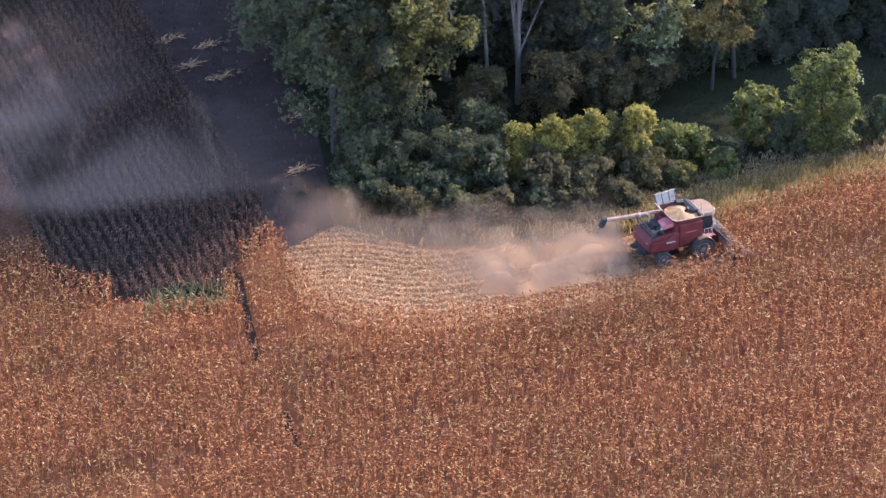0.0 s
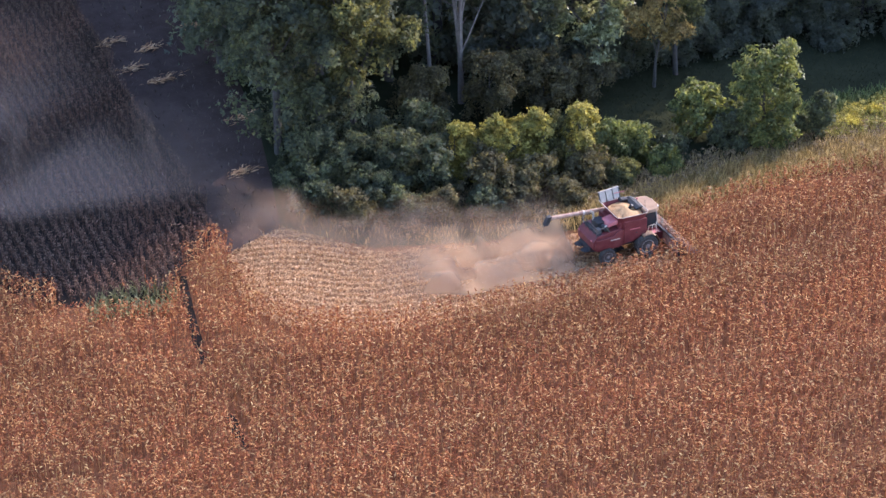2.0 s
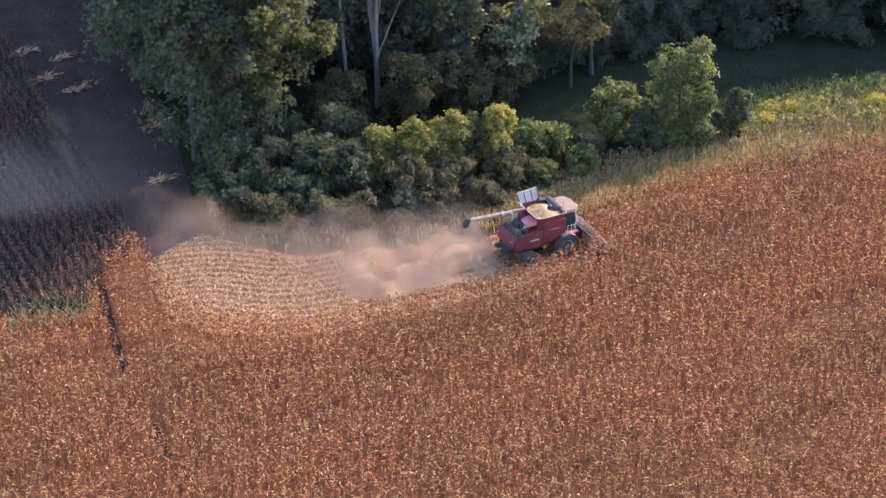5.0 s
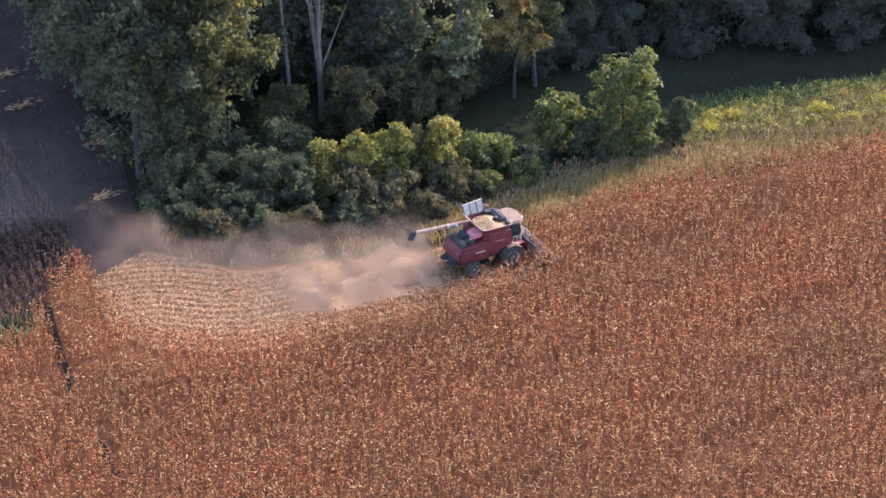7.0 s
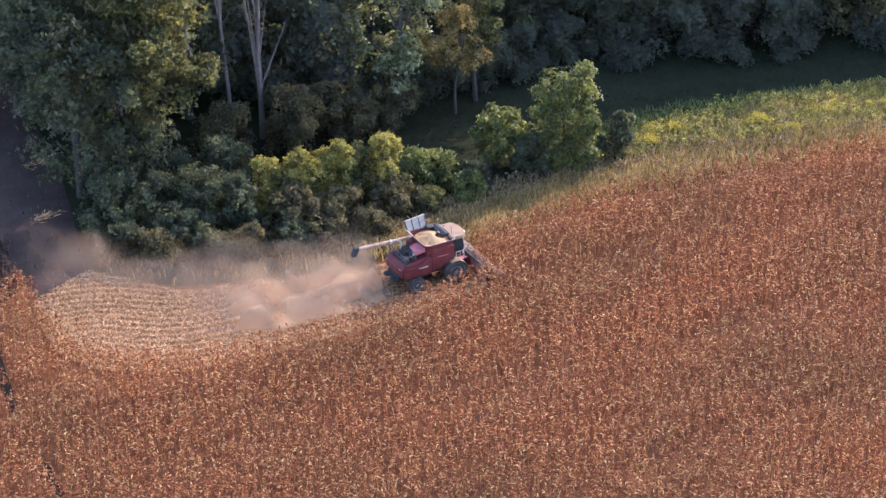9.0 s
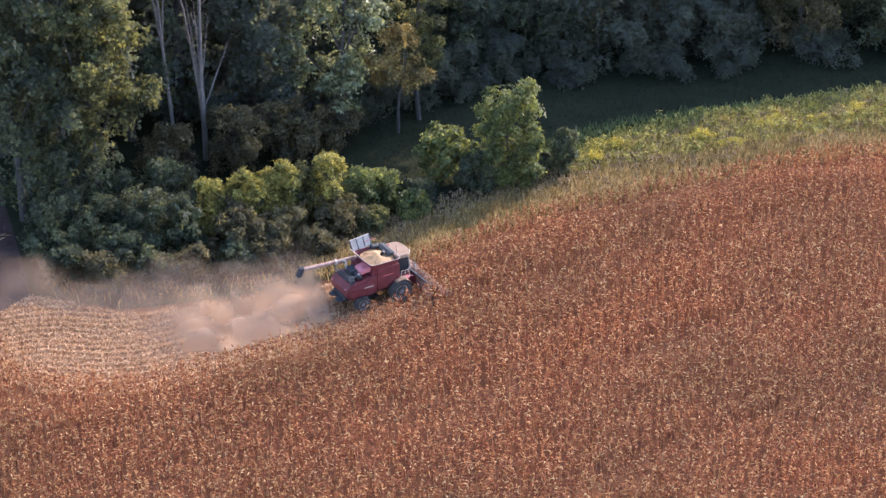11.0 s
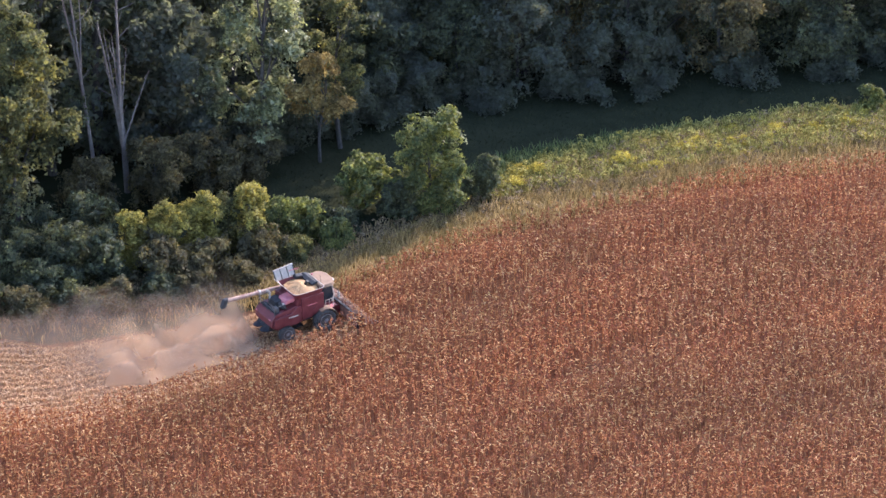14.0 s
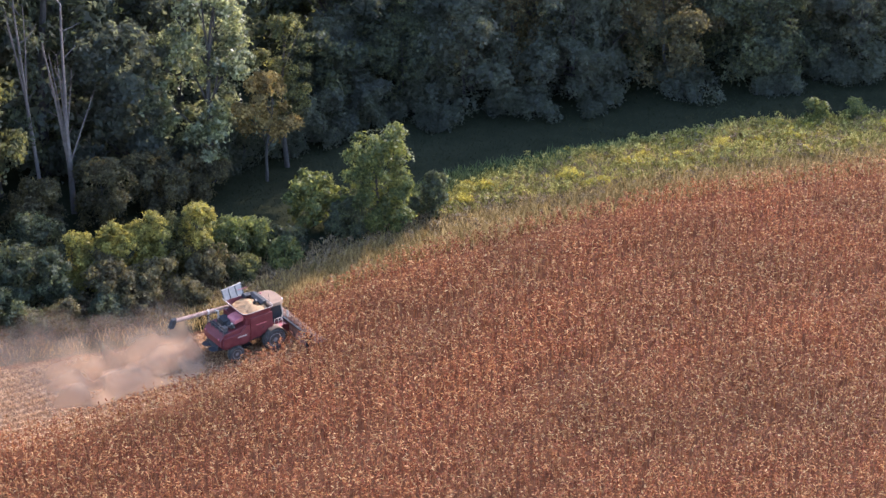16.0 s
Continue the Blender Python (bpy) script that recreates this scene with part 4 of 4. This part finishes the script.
part("hydraulic_tank", box(-2.45, -2.1, -0.95, -0.45, 2.5, 2.85, 0.05), M_DULL, combine, "grimy metal tank")
part("fuel_cap", lathe([(-0.04, 0.09), (0.04, 0.08)], 14), M_CREAM, combine).matrix_basis = pose(-1.75, -0.95, 3.08, 90)
for y in (-1.2, 1.2):
    part("guard_rail", rod((-2.7, y, 2.35), (-2.62, y, 3.1), (-1.9, y, 3.15), (-1.5, y, 2.6), r=0.028), M_DULL, combine, "bent steel guard rail")
part("guard_rail", rod((-2.64, -1.2, 2.85), (-2.64, 1.2, 2.85), r=0.026), M_DULL, combine)
part("guard_rail", rod((-2.62, -1.2, 3.1), (-2.62, 1.2, 3.1), r=0.026), M_DULL, combine)
for y in (-0.6, 0.0, 0.6):
    part("rail_post", rod((-2.66, y, 2.4), (-2.62, y, 3.1), r=0.022), M_DULL, combine)
for k in range(4):
    part("hose", rod((-2.4 + 0.2 * k, -0.9, 2.55), (-2.2 + 0.18 * k, -0.5, 2.75 + 0.05 * k), (-1.9 + 0.1 * k, -0.1, 2.6), r=0.03), M_BLACK, combine)
# rear hood and straw spreader
part("rear_hood", prism([(-3.0, 1.5), (-2.5, 1.2), (-2.3, 2.45), (-2.62, 2.42), (-2.99, 2.0)], -1.1, 1.1, 0.04), M_RED, combine)
part("straw_chopper", prism([(-3.1, 1.05), (-2.4, 0.95), (-2.3, 1.35), (-2.95, 1.55)], -0.9, 0.9, 0.05), M_BLACK, combine)
for y in (-0.5, 0.5):
    part("straw_spreader", lathe([(-0.03, 0.42), (0.03, 0.42), (0.1, 0.1)], 20), M_BLACK, combine).matrix_basis = pose(-3.15, y, 1.12, 90)
for y in (-1.0, 1.0):
    part("tail_lamp", box(-3.03, -2.98, y - 0.1, y + 0.1, 2.05, 2.15, 0.01), M_PINK, combine, "small red tail lamp")

# grain tank: a thin-walled hopper flaring outwards at the top
def oval(cx, rx, ry, power=3.4, n=28):
    """A rounded rectangle as a ring of points."""
    ring = []
    for k in range(n):
        a = 2 * math.pi * k / n
        c, d = math.cos(a), math.sin(a)
        ring.append((cx + rx * math.copysign(abs(c) ** (2 / power), c), ry * math.copysign(abs(d) ** (2 / power), d)))
    return ring


T0, T1 = oval(0.42, 1.12, 1.34, 9.0), oval(0.40, 1.36, 1.46, 8.0)


def hopper(lo, hi, z0, z1, wall=0.05):
    bm = bmesh.new()
    cx, cy, n = 0.4, 0.0, len(lo)
    rings = []
    for pts, z, k in ((lo, z0, 1), (hi, z1, 1), (hi, z1, 0.965), (lo, z0, 0.965)):
        rings.append([bm.verts.new((cx + (x - cx) * k, cy + (y - cy) * k, z)) for x, y in pts])
    for a, b in zip(rings, rings[1:] + rings[:1]):
        for k in range(n):
            bm.faces.new((a[k], a[(k + 1) % n], b[(k + 1) % n], b[k]))
    bmesh.ops.recalc_face_normals(bm, faces=bm.faces)
    return bm


part("tank_wall", hopper(T0, T0, 3.15, 3.28), M_RED, combine)
part("tank_extension", hopper(T0, T1, 3.28, 3.74), M_RED, combine)
part("tank_rim", rod(*[(x, y, 3.75) for x, y in T1 + T1[:1]], r=0.022), M_CREAM, combine, "pale rim of the tank")
# lids of the tank: one raised along the far side, dark covers folded at the front
lid = new("tank_lid")
lid.parent = combine
lid.matrix_basis = pose(-0.1, 1.46, 3.76, -24, 0, 8)
part("lid_sheet", box(-0.95, 0.95, -0.02, 0.02, 0.0, 0.85, 0.01), M_STEEL, lid, "dull grey metal sheet")
for x in (-0.92, -0.32, 0.32, 0.92):
    part("lid_rib", box(x - 0.03, x + 0.03, -0.07, 0.05, 0.0, 0.87, 0.01), M_DULL, lid)
part("lid_rim", box(-0.95, 0.95, -0.07, 0.05, 0.84, 0.9, 0.01), M_CREAM, lid)
part("rear_flap", prism([(-0.95, 3.74), (-0.9, 3.74), (-1.12, 4.0), (-1.17, 4.0)], 0.1, 1.45, 0.01), M_CREAM, combine, "pale rear flap of the tank")
part("tank_cover", prism([(1.1, 3.6), (1.68, 3.72), (1.68, 3.8), (1.4, 3.85), (1.08, 3.72)], -0.5, 1.35, 0.03), M_BLACK, combine, "folded dark tarpaulin cover")
part("tank_cover", prism([(0.5, 3.7), (1.2, 3.72), (1.15, 3.86), (0.6, 3.92)], 0.95, 1.42, 0.04), M_BLACK, combine, "folded dark tarpaulin cover")
part("filling_auger", rod((0.7, 0.2, 3.3), (0.95, -0.1, 3.9), r=0.12, sides=14), M_BLACK, combine, "dark upright filling auger")

# cab
cab = new("cab")
cab.parent = combine
cab.location = (-0.42, 0, 0)
part("cab_floor", box(2.0, 3.15, -0.9, 0.9, 1.75, 1.95, 0.03), M_RED, cab)
part("cab_glass", prism([(2.08, 1.95), (3.02, 1.95), (3.22, 2.5), (3.05, 3.48), (2.08, 3.48)], -0.86, 0.86, 0.03), M_GLASS, cab, "dark tinted cab glass")
for s in (-1, 1):
    part("pillar", rod((2.06, s * 0.88, 1.95), (2.06, s * 0.88, 3.5), r=0.06), M_CREAM, cab, "pale cab pillar")
    part("pillar", rod((3.05, s * 0.88, 1.95), (3.24, s * 0.88, 2.5), (3.07, s * 0.88, 3.5), r=0.055), M_CREAM, cab, "pale cab pillar")
    part("mirror_arm", rod((3.1, s * 0.9, 3.2), (3.35, s * 1.4, 3.1), (3.35, s * 1.4, 2.6), r=0.02), M_BLACK, cab)
    part("mirror", box(3.32, 3.38, s * 1.4 - 0.13, s * 1.4 + 0.13, 2.45, 2.95, 0.02), M_CREAM, cab, "pale outside mirror")
    part("cab_step", box(2.1, 2.95, s * 1.15 - 0.22, s * 1.15 + 0.22, 1.72, 1.78, 0.01), M_PINK if s < 0 else M_BLACK, cab, "pink-red side platform")
    for k in range(3):
        part("handrail", rod((2.2 + 0.35 * k, s * 1.36, 1.78), (2.2 + 0.35 * k, s * 1.36, 2.5), r=0.02), M_CREAM, cab)
    part("handrail", rod((2.2, s * 1.36, 2.5), (2.9, s * 1.36, 2.5), r=0.02), M_CREAM, cab)
    for k in range(2):
        part("work_lamp", lathe([(-0.04, 0.07), (0.04, 0.09)], 14), M_LAMP, cab, "round work lamp").matrix_basis = pose(3.42, s * (0.35 + 0.2 * k), 3.58, 0, 0, 90)
bm = bmesh.new()
outline = [(1.95, -1.2), (2.9, -1.2), (3.25, -1.02), (3.42, -0.55), (3.46, 0), (3.42, 0.55), (3.25, 1.02), (2.9, 1.2), (1.95, 1.2)]
a = [bm.verts.new((x, y, 3.5)) for x, y in outline]
b = [bm.verts.new((2.6 + (x - 2.6) * 0.93, y * 0.93, 3.74)) for x, y in outline]
bm.faces.new(a[::-1])
bm.faces.new(b)
for k in range(len(a)):
    bm.faces.new((a[k], a[(k + 1) % len(a)], b[(k + 1) % len(a)], b[k]))
part("cab_roof", soften(bm, 0.05), M_TANROOF, cab, "dusty tan cab roof")
part("beacon", lathe([(-0.06, 0.06), (0.06, 0.05)], 12), M_PINK, cab).matrix_basis = pose(2.3, 0.8, 3.8, 90)
part("antenna", rod((2.2, -0.7, 3.7), (2.1, -0.75, 4.5), r=0.012, sides=5), M_BLACK, cab)
part("ladder", rod((2.35, 1.5, 1.8), (2.45, 1.65, 0.55), r=0.025), M_STEEL, combine)
part("ladder", rod((1.9, 1.5, 1.8), (2.0, 1.65, 0.55), r=0.025), M_STEEL, combine)
for k in range(4):
    part("ladder_rung", rod((1.92 + 0.02 * k, 1.52 + 0.035 * k, 1.55 - 0.28 * k), (2.37 + 0.02 * k, 1.52 + 0.035 * k, 1.55 - 0.28 * k), r=0.02), M_STEEL, combine)

# unloading auger, swung back along the far side
pipe = new("unloading_auger")
pipe.parent = combine
part("auger_pipe", rod((0.2, 1.5, 3.05), (-5.45, 1.32, 3.45), r=0.16, sides=18), M_DUSTRED, pipe, "dust-covered red pipe")
part("auger_collar", rod((-2.4, 1.417, 3.234), (-2.55, 1.412, 3.245), r=0.195, sides=18), M_CREAM, pipe)
part("auger_elbow", rod((0.2, 1.5, 3.05), (0.25, 1.45, 2.2), r=0.21, sides=18), M_RED, pipe)
part("auger_spout", prism([(-5.3, 3.66), (-5.65, 3.62), (-5.95, 2.98), (-5.62, 2.9), (-5.42, 3.28)], 1.14, 1.5, 0.04), M_BLACK, pipe, "dark rubber spout")
part("auger_cradle", rod((-2.5, 1.2, 2.4), (-2.5, 1.4, 3.18), r=0.04), M_STEEL, combine)

# feeder house and corn head
for s in (-1, 1):
    part("lift_rail", rod((2.75, s * 1.3, 2.9), (3.7, s * 2.2, 1.9), (3.72, s * 2.9, 1.42), r=0.035), M_TANROOF, combine, "dusty tan rail down to the corn head")
part("feeder_house", prism([(1.5, 1.2), (1.7, 1.7), (3.55, 1.2), (3.6, 0.45), (3.2, 0.4)], -0.6, 0.6, 0.04), M_RED, combine)
head = new("corn_head")
head.parent = combine
head.location = (-0.2, 0, 0)
part("back_sheet", prism([(3.7, 0.35), (3.85, 0.3), (3.88, 1.3), (3.74, 1.32)], -3.05, 3.05, 0.01), M_DUSTRED, head, "dusty red back sheet")
part("top_beam", box(3.66, 3.86, -3.08, 3.08, 1.3, 1.44, 0.03), M_DULL, head)
part("trough", prism([(3.85, 0.3), (4.5, 0.3), (4.6, 0.45), (3.85, 0.36)], -3.05, 3.05, 0.01), M_STEEL, head)
part("cross_auger", rod((4.15, -2.95, 0.65), (4.15, 2.95, 0.65), r=0.14, sides=16), M_BLACK, head)
bm = bmesh.new()
for s in (-1, 1):
    for k in range(60):
        t0, t1 = k / 60, (k + 1) / 60
        q = []
        for t in (t0, t1):
            a = s * t * 2 * math.pi * 6
            for r in (0.13, 0.27):
                q.append(bm.verts.new((4.15 + r * math.cos(a), s * (0.5 + 2.4 * t), 0.65 + r * math.sin(a))))
        bm.faces.new((q[0], q[1], q[3], q[2]))
bmesh.ops.solidify(bm, geom=list(bm.faces), thickness=0.012)
part("auger_flight", bm, M_STEEL, head)
for s in (-1, 1):
    part("end_shield", prism([(3.7, 0.3), (5.0, 0.25), (5.75, 0.18), (4.9, 0.75), (4.0, 1.25), (3.7, 1.4)], s * 3.1 - 0.06, s * 3.1 + 0.06, 0.02), M_BLACK, head, "dark end shield")
for k in range(9):
    y = -3.04 + 0.76 * k
    bm = bmesh.new()
    ring = []
    for x, w, z0, z1 in ((4.35, 0.24, 0.5, 1.02), (4.9, 0.22, 0.35, 0.88), (5.4, 0.12, 0.22, 0.5), (5.75, 0.02, 0.14, 0.18)):
        ring.append([bm.verts.new((x, y + w * c, z0 + (z1 - z0) * d)) for c, d in ((-1, 0), (-0.85, 0.6), (-0.35, 1), (0.35, 1), (0.85, 0.6), (1, 0))])
    for a, b in zip(ring, ring[1:]):
        for i in range(6):
            bm.faces.new((a[i], a[(i + 1) % 6], b[(i + 1) % 6], b[i]))
    bm.faces.new(ring[0][::-1])
    bm.faces.new(ring[-1])
    part("snout", bm, M_DUSTRED, head, "dusty red pointed divider")

# grain heaped in the tank
bm = bmesh.new()
bmesh.ops.create_grid(bm, x_segments=26, y_segments=26, size=1)
for v in bm.verts:
    x, y = v.co.x, v.co.y
    r, q = math.hypot(x, y), max(abs(x), abs(y)) / max(1e-6, math.hypot(x, y))
    v.co = (0.40 + 1.16 * x * (0.35 + 0.65 * q), 1.3 * y * (0.35 + 0.65 * q), 3.5 + 0.44 * max(0, 1 - 0.9 * r) - 0.3 * math.exp(-((x - 0.45) ** 2 + (y + 0.1) ** 2) / 0.09) + 0.05 * noise.noise(Vector((x * 3, y * 3, 1))))
bmesh.ops.solidify(bm, geom=list(bm.faces), thickness=0.06)
me = bpy.data.meshes.new("corn_grain")
bm.to_mesh(me)
bm.free()
me.materials.append(M_GRAIN)
grain = tagged(new("corn_grain", me), "heap of yellow corn grain filling the harvester's tank", "grain", kind="stuff")
grain.matrix_world = COMBINE

# ---- dust thrown up behind the harvester: drifting motes of chaff, and thin drifts of finer dust ----
M_DUST = foliage("drifting_chaff", [(0.0, (0.50, 0.38, 0.29)), (1.0, (0.70, 0.55, 0.44))], 0.5, 0.9, spec=0.0)


def dust_material(name, colour, most, grain):
    """Fine dust: clear at its rims, thicker low down, torn into billows by noise."""
    m, ns, ln, p = nodes_of(name)
    p.inputs["Base Color"].default_value = (*colour, 1)
    p.inputs["Roughness"].default_value, p.inputs["Specular IOR Level"].default_value = 1.0, 0.0
    tr = ns.new("ShaderNodeBsdfTranslucent")
    tr.inputs["Color"].default_value = (*colour, 1)
    body = ns.new("ShaderNodeMixShader")
    body.inputs["Fac"].default_value = 0.5
    ln.new(p.outputs["BSDF"], body.inputs[1])
    ln.new(tr.outputs["BSDF"], body.inputs[2])

    def calc(kind, a, b):
        n = ns.new("ShaderNodeMath")
        n.operation = kind
        for k, x in ((0, a), (1, b)):
            if isinstance(x, float):
                n.inputs[k].default_value = x
            else:
                ln.new(x, n.inputs[k])
        return n.outputs["Value"]

    def ease(x, lo, hi):
        n = ns.new("ShaderNodeMapRange")
        n.interpolation_type = "SMOOTHERSTEP"
        n.inputs["From Min"].default_value, n.inputs["From Max"].default_value = lo, hi
        ln.new(x, n.inputs["Value"])
        return n.outputs["Result"]

    uv = ns.new("ShaderNodeUVMap")
    axes = ns.new("ShaderNodeSeparateXYZ")
    ln.new(uv.outputs["UV"], axes.inputs["Vector"])
    u, v = axes.outputs["X"], axes.outputs["Y"]
    geo = ns.new("ShaderNodeNewGeometry")
    tex = ns.new("ShaderNodeTexNoise")
    tex.inputs["Scale"].default_value, tex.inputs["Detail"].default_value, tex.inputs["Roughness"].default_value = grain, 6, 0.55
    tex.inputs["Distortion"].default_value = 0.5
    ln.new(geo.outputs["Position"], tex.inputs["Vector"])
    ragged = calc("ADD", calc("SUBTRACT", 1.0, v), calc("MULTIPLY", calc("SUBTRACT", tex.outputs["Fac"], 0.5), 2.2))
    thick = calc("MULTIPLY", ease(ragged, 0.05, 0.8), ease(v, 0.0, 0.22))
    thick = calc("MULTIPLY", thick, calc("MULTIPLY", ease(v, 1.0, 0.75), calc("MULTIPLY", ease(u, 0.0, 0.08), ease(u, 1.0, 0.45))))
    clear = ns.new("ShaderNodeBsdfTransparent")
    ms = ns.new("ShaderNodeMixShader")
    ln.new(calc("MULTIPLY", thick, most), ms.inputs["Fac"])
    ln.new(clear.outputs["BSDF"], ms.inputs[1])
    ln.new(body.outputs["Shader"], ms.inputs[2])
    ln.new(ms.outputs["Shader"], ns["Material Output"].inputs["Surface"])
    return m


def along(line, f):
    """The point and the sideways direction at a share f of a broken line."""
    pts = [Vector((x, y, 0)) for x, y in line]
    runs = [(b - a).length for a, b in zip(pts, pts[1:])]
    d = f * sum(runs)
    for a, b, r in zip(pts, pts[1:], runs):
        if d <= r or b is pts[-1]:
            return a.lerp(b, min(1, d / r)), (b - a).normalized()
        d -= r


def dust_drift(name, line, lean, rise, mat, label, seed, lift=0.0):
    """A billowing drift of dust along a line: it leans by lean metres to the far side and rises from its first to its last height."""
    bm = bmesh.new()
    uvs = bm.loops.layers.uv.new("UVMap")
    nu, nv, grid = 48, 12, []
    for i in range(nu + 1):
        p, d = along(line, i / nu)
        side = Vector((-d.y, d.x, 0)) * (1 if d.x > 0 else -1)
        high = rise[0] + (rise[1] - rise[0]) * i / nu
        row = []
        for j in range(nv + 1):
            q = p + side * (lean * j / nv) + Vector((0, 0, lift + high * j / nv))
            o = noise.noise_vector(Vector((q.x * 0.3 + seed * 9, q.y * 0.3, q.z * 0.4))) * (0.35 + 0.9 * j / nv)
            q = q + o
            row.append((bm.verts.new((q.x, q.y, max(0.05, q.z))), (i / nu, j / nv)))
        grid.append(row)
    for i in range(nu):
        for j in range(nv):
            f = (grid[i][j], grid[i + 1][j], grid[i + 1][j + 1], grid[i][j + 1])
            face = bm.faces.new([v for v, t in f])
            for lp, (v, t) in zip(face.loops, f):
                lp[uvs].uv = t
    me = bpy.data.meshes.new(name)
    bm.to_mesh(me)
    bm.free()
    me.materials.append(mat)
    for f in me.polygons:
        f.use_smooth = True
    return tagged(new(name, me), label, "dust", kind="stuff")


def dust(name, puffs, size, label):
    """Motes in soft puffs (x, y, z, radius, height, number)."""
    bits = []
    for x, y, z, r, h, n in puffs:
        c = np.stack([rng.normal(x, r * 0.5, n), rng.normal(y, r * 0.4, n), np.abs(rng.normal(z, h * 0.5, n)) + 0.05], 1)
        u, w = unit(rng.normal(0, 1, (n, 3))), unit(rng.normal(0, 1, (n, 3)))
        s = size * rng.uniform(0.5, 1.4, n)[:, None]
        k = np.stack([c - u * s, c + u * s, c + w * s], 1).reshape(-1, 3)
        bits.append((k, np.arange(3 * n), np.full(n, 3)))
    v, p, s = gather(bits)
    return tagged(new(name, mesh_of(name, v, p, M_DUST, s)), label, "dust", kind="stuff")


M_PLUME = dust_material("fine_tan_dust", (0.64, 0.43, 0.27), 0.66, 0.26)
# darker than the plume: the hedge's shade is put into this dust colour
M_DRIFT = dust_material("shade_browned_dust", (0.50, 0.345, 0.245), 0.27, 0.26)
M_VEIL = dust_material("thin_grey_dust", (0.64, 0.44, 0.35), 0.27, 0.07)
# the plume at the tail, low over the stubble
for k, (y, lean, high) in enumerate([(-2.4, 2.4, 1.2), (-0.8, 2.6, 1.9), (1.0, 2.4, 2.7)]):
    dust_drift("dust_plume", [(14.6, 147.0 + 0.6 * y), (11.5, 145.8 + y), (5.5, 144.0 + y), (-4.0, 143.4 + 0.8 * y)], lean, (high, high * 1.15), M_PLUME, "billowing pale tan dust behind the harvester", 3 + k, 0.1)
# a wall of dust along the far side of the cut strip and the foot of the hedge
for k, (y, lean, high) in enumerate([(0.0, 1.2, 3.0), (1.6, 1.4, 3.6), (3.4, 1.2, 4.2)]):
    dust_drift("dust_drift", [(13.6, 148.8 + 0.5 * y), (7.0, 147.2 + y), (0.0, 146.8 + y), (-9.0, 148.4 + y), (-17.0, 153.0 + y)], lean, (high * 0.8, high * 1.2), M_DRIFT, "dust drifting along the foot of the hedge, coloured brown for its shade", 13 + k, 0.1)
# the veil left hanging over the cut corner
for k, (line, lean, high) in enumerate([
    ([(-50.0, 157.0), (-38.0, 159.0), (-28.0, 164.0), (-17.0, 174.0)], 18.0, 7.0),
    ([(-38.0, 149.5), (-27.0, 150.0), (-16.0, 152.5), (-6.0, 157.0)], 15.0, 4.0),
]):
    dust_drift("dust_veil", line, lean, (high, high), M_VEIL, "thin grey dust hanging over the cut corner of the field", 23 + k, 1.5)
g = random.Random(4)
dust("dust_cloud", [(13.4 - 12 * f, 145.2 - 1.6 * f + g.gauss(0, 1.4), g.uniform(0.3, 1.2), 1.2 + f, 1.0, int(900 * (1 - f) + 120)) for f in [k / 39 for k in range(40)]], 0.012, "pale tan chaff whirling low behind the harvester")
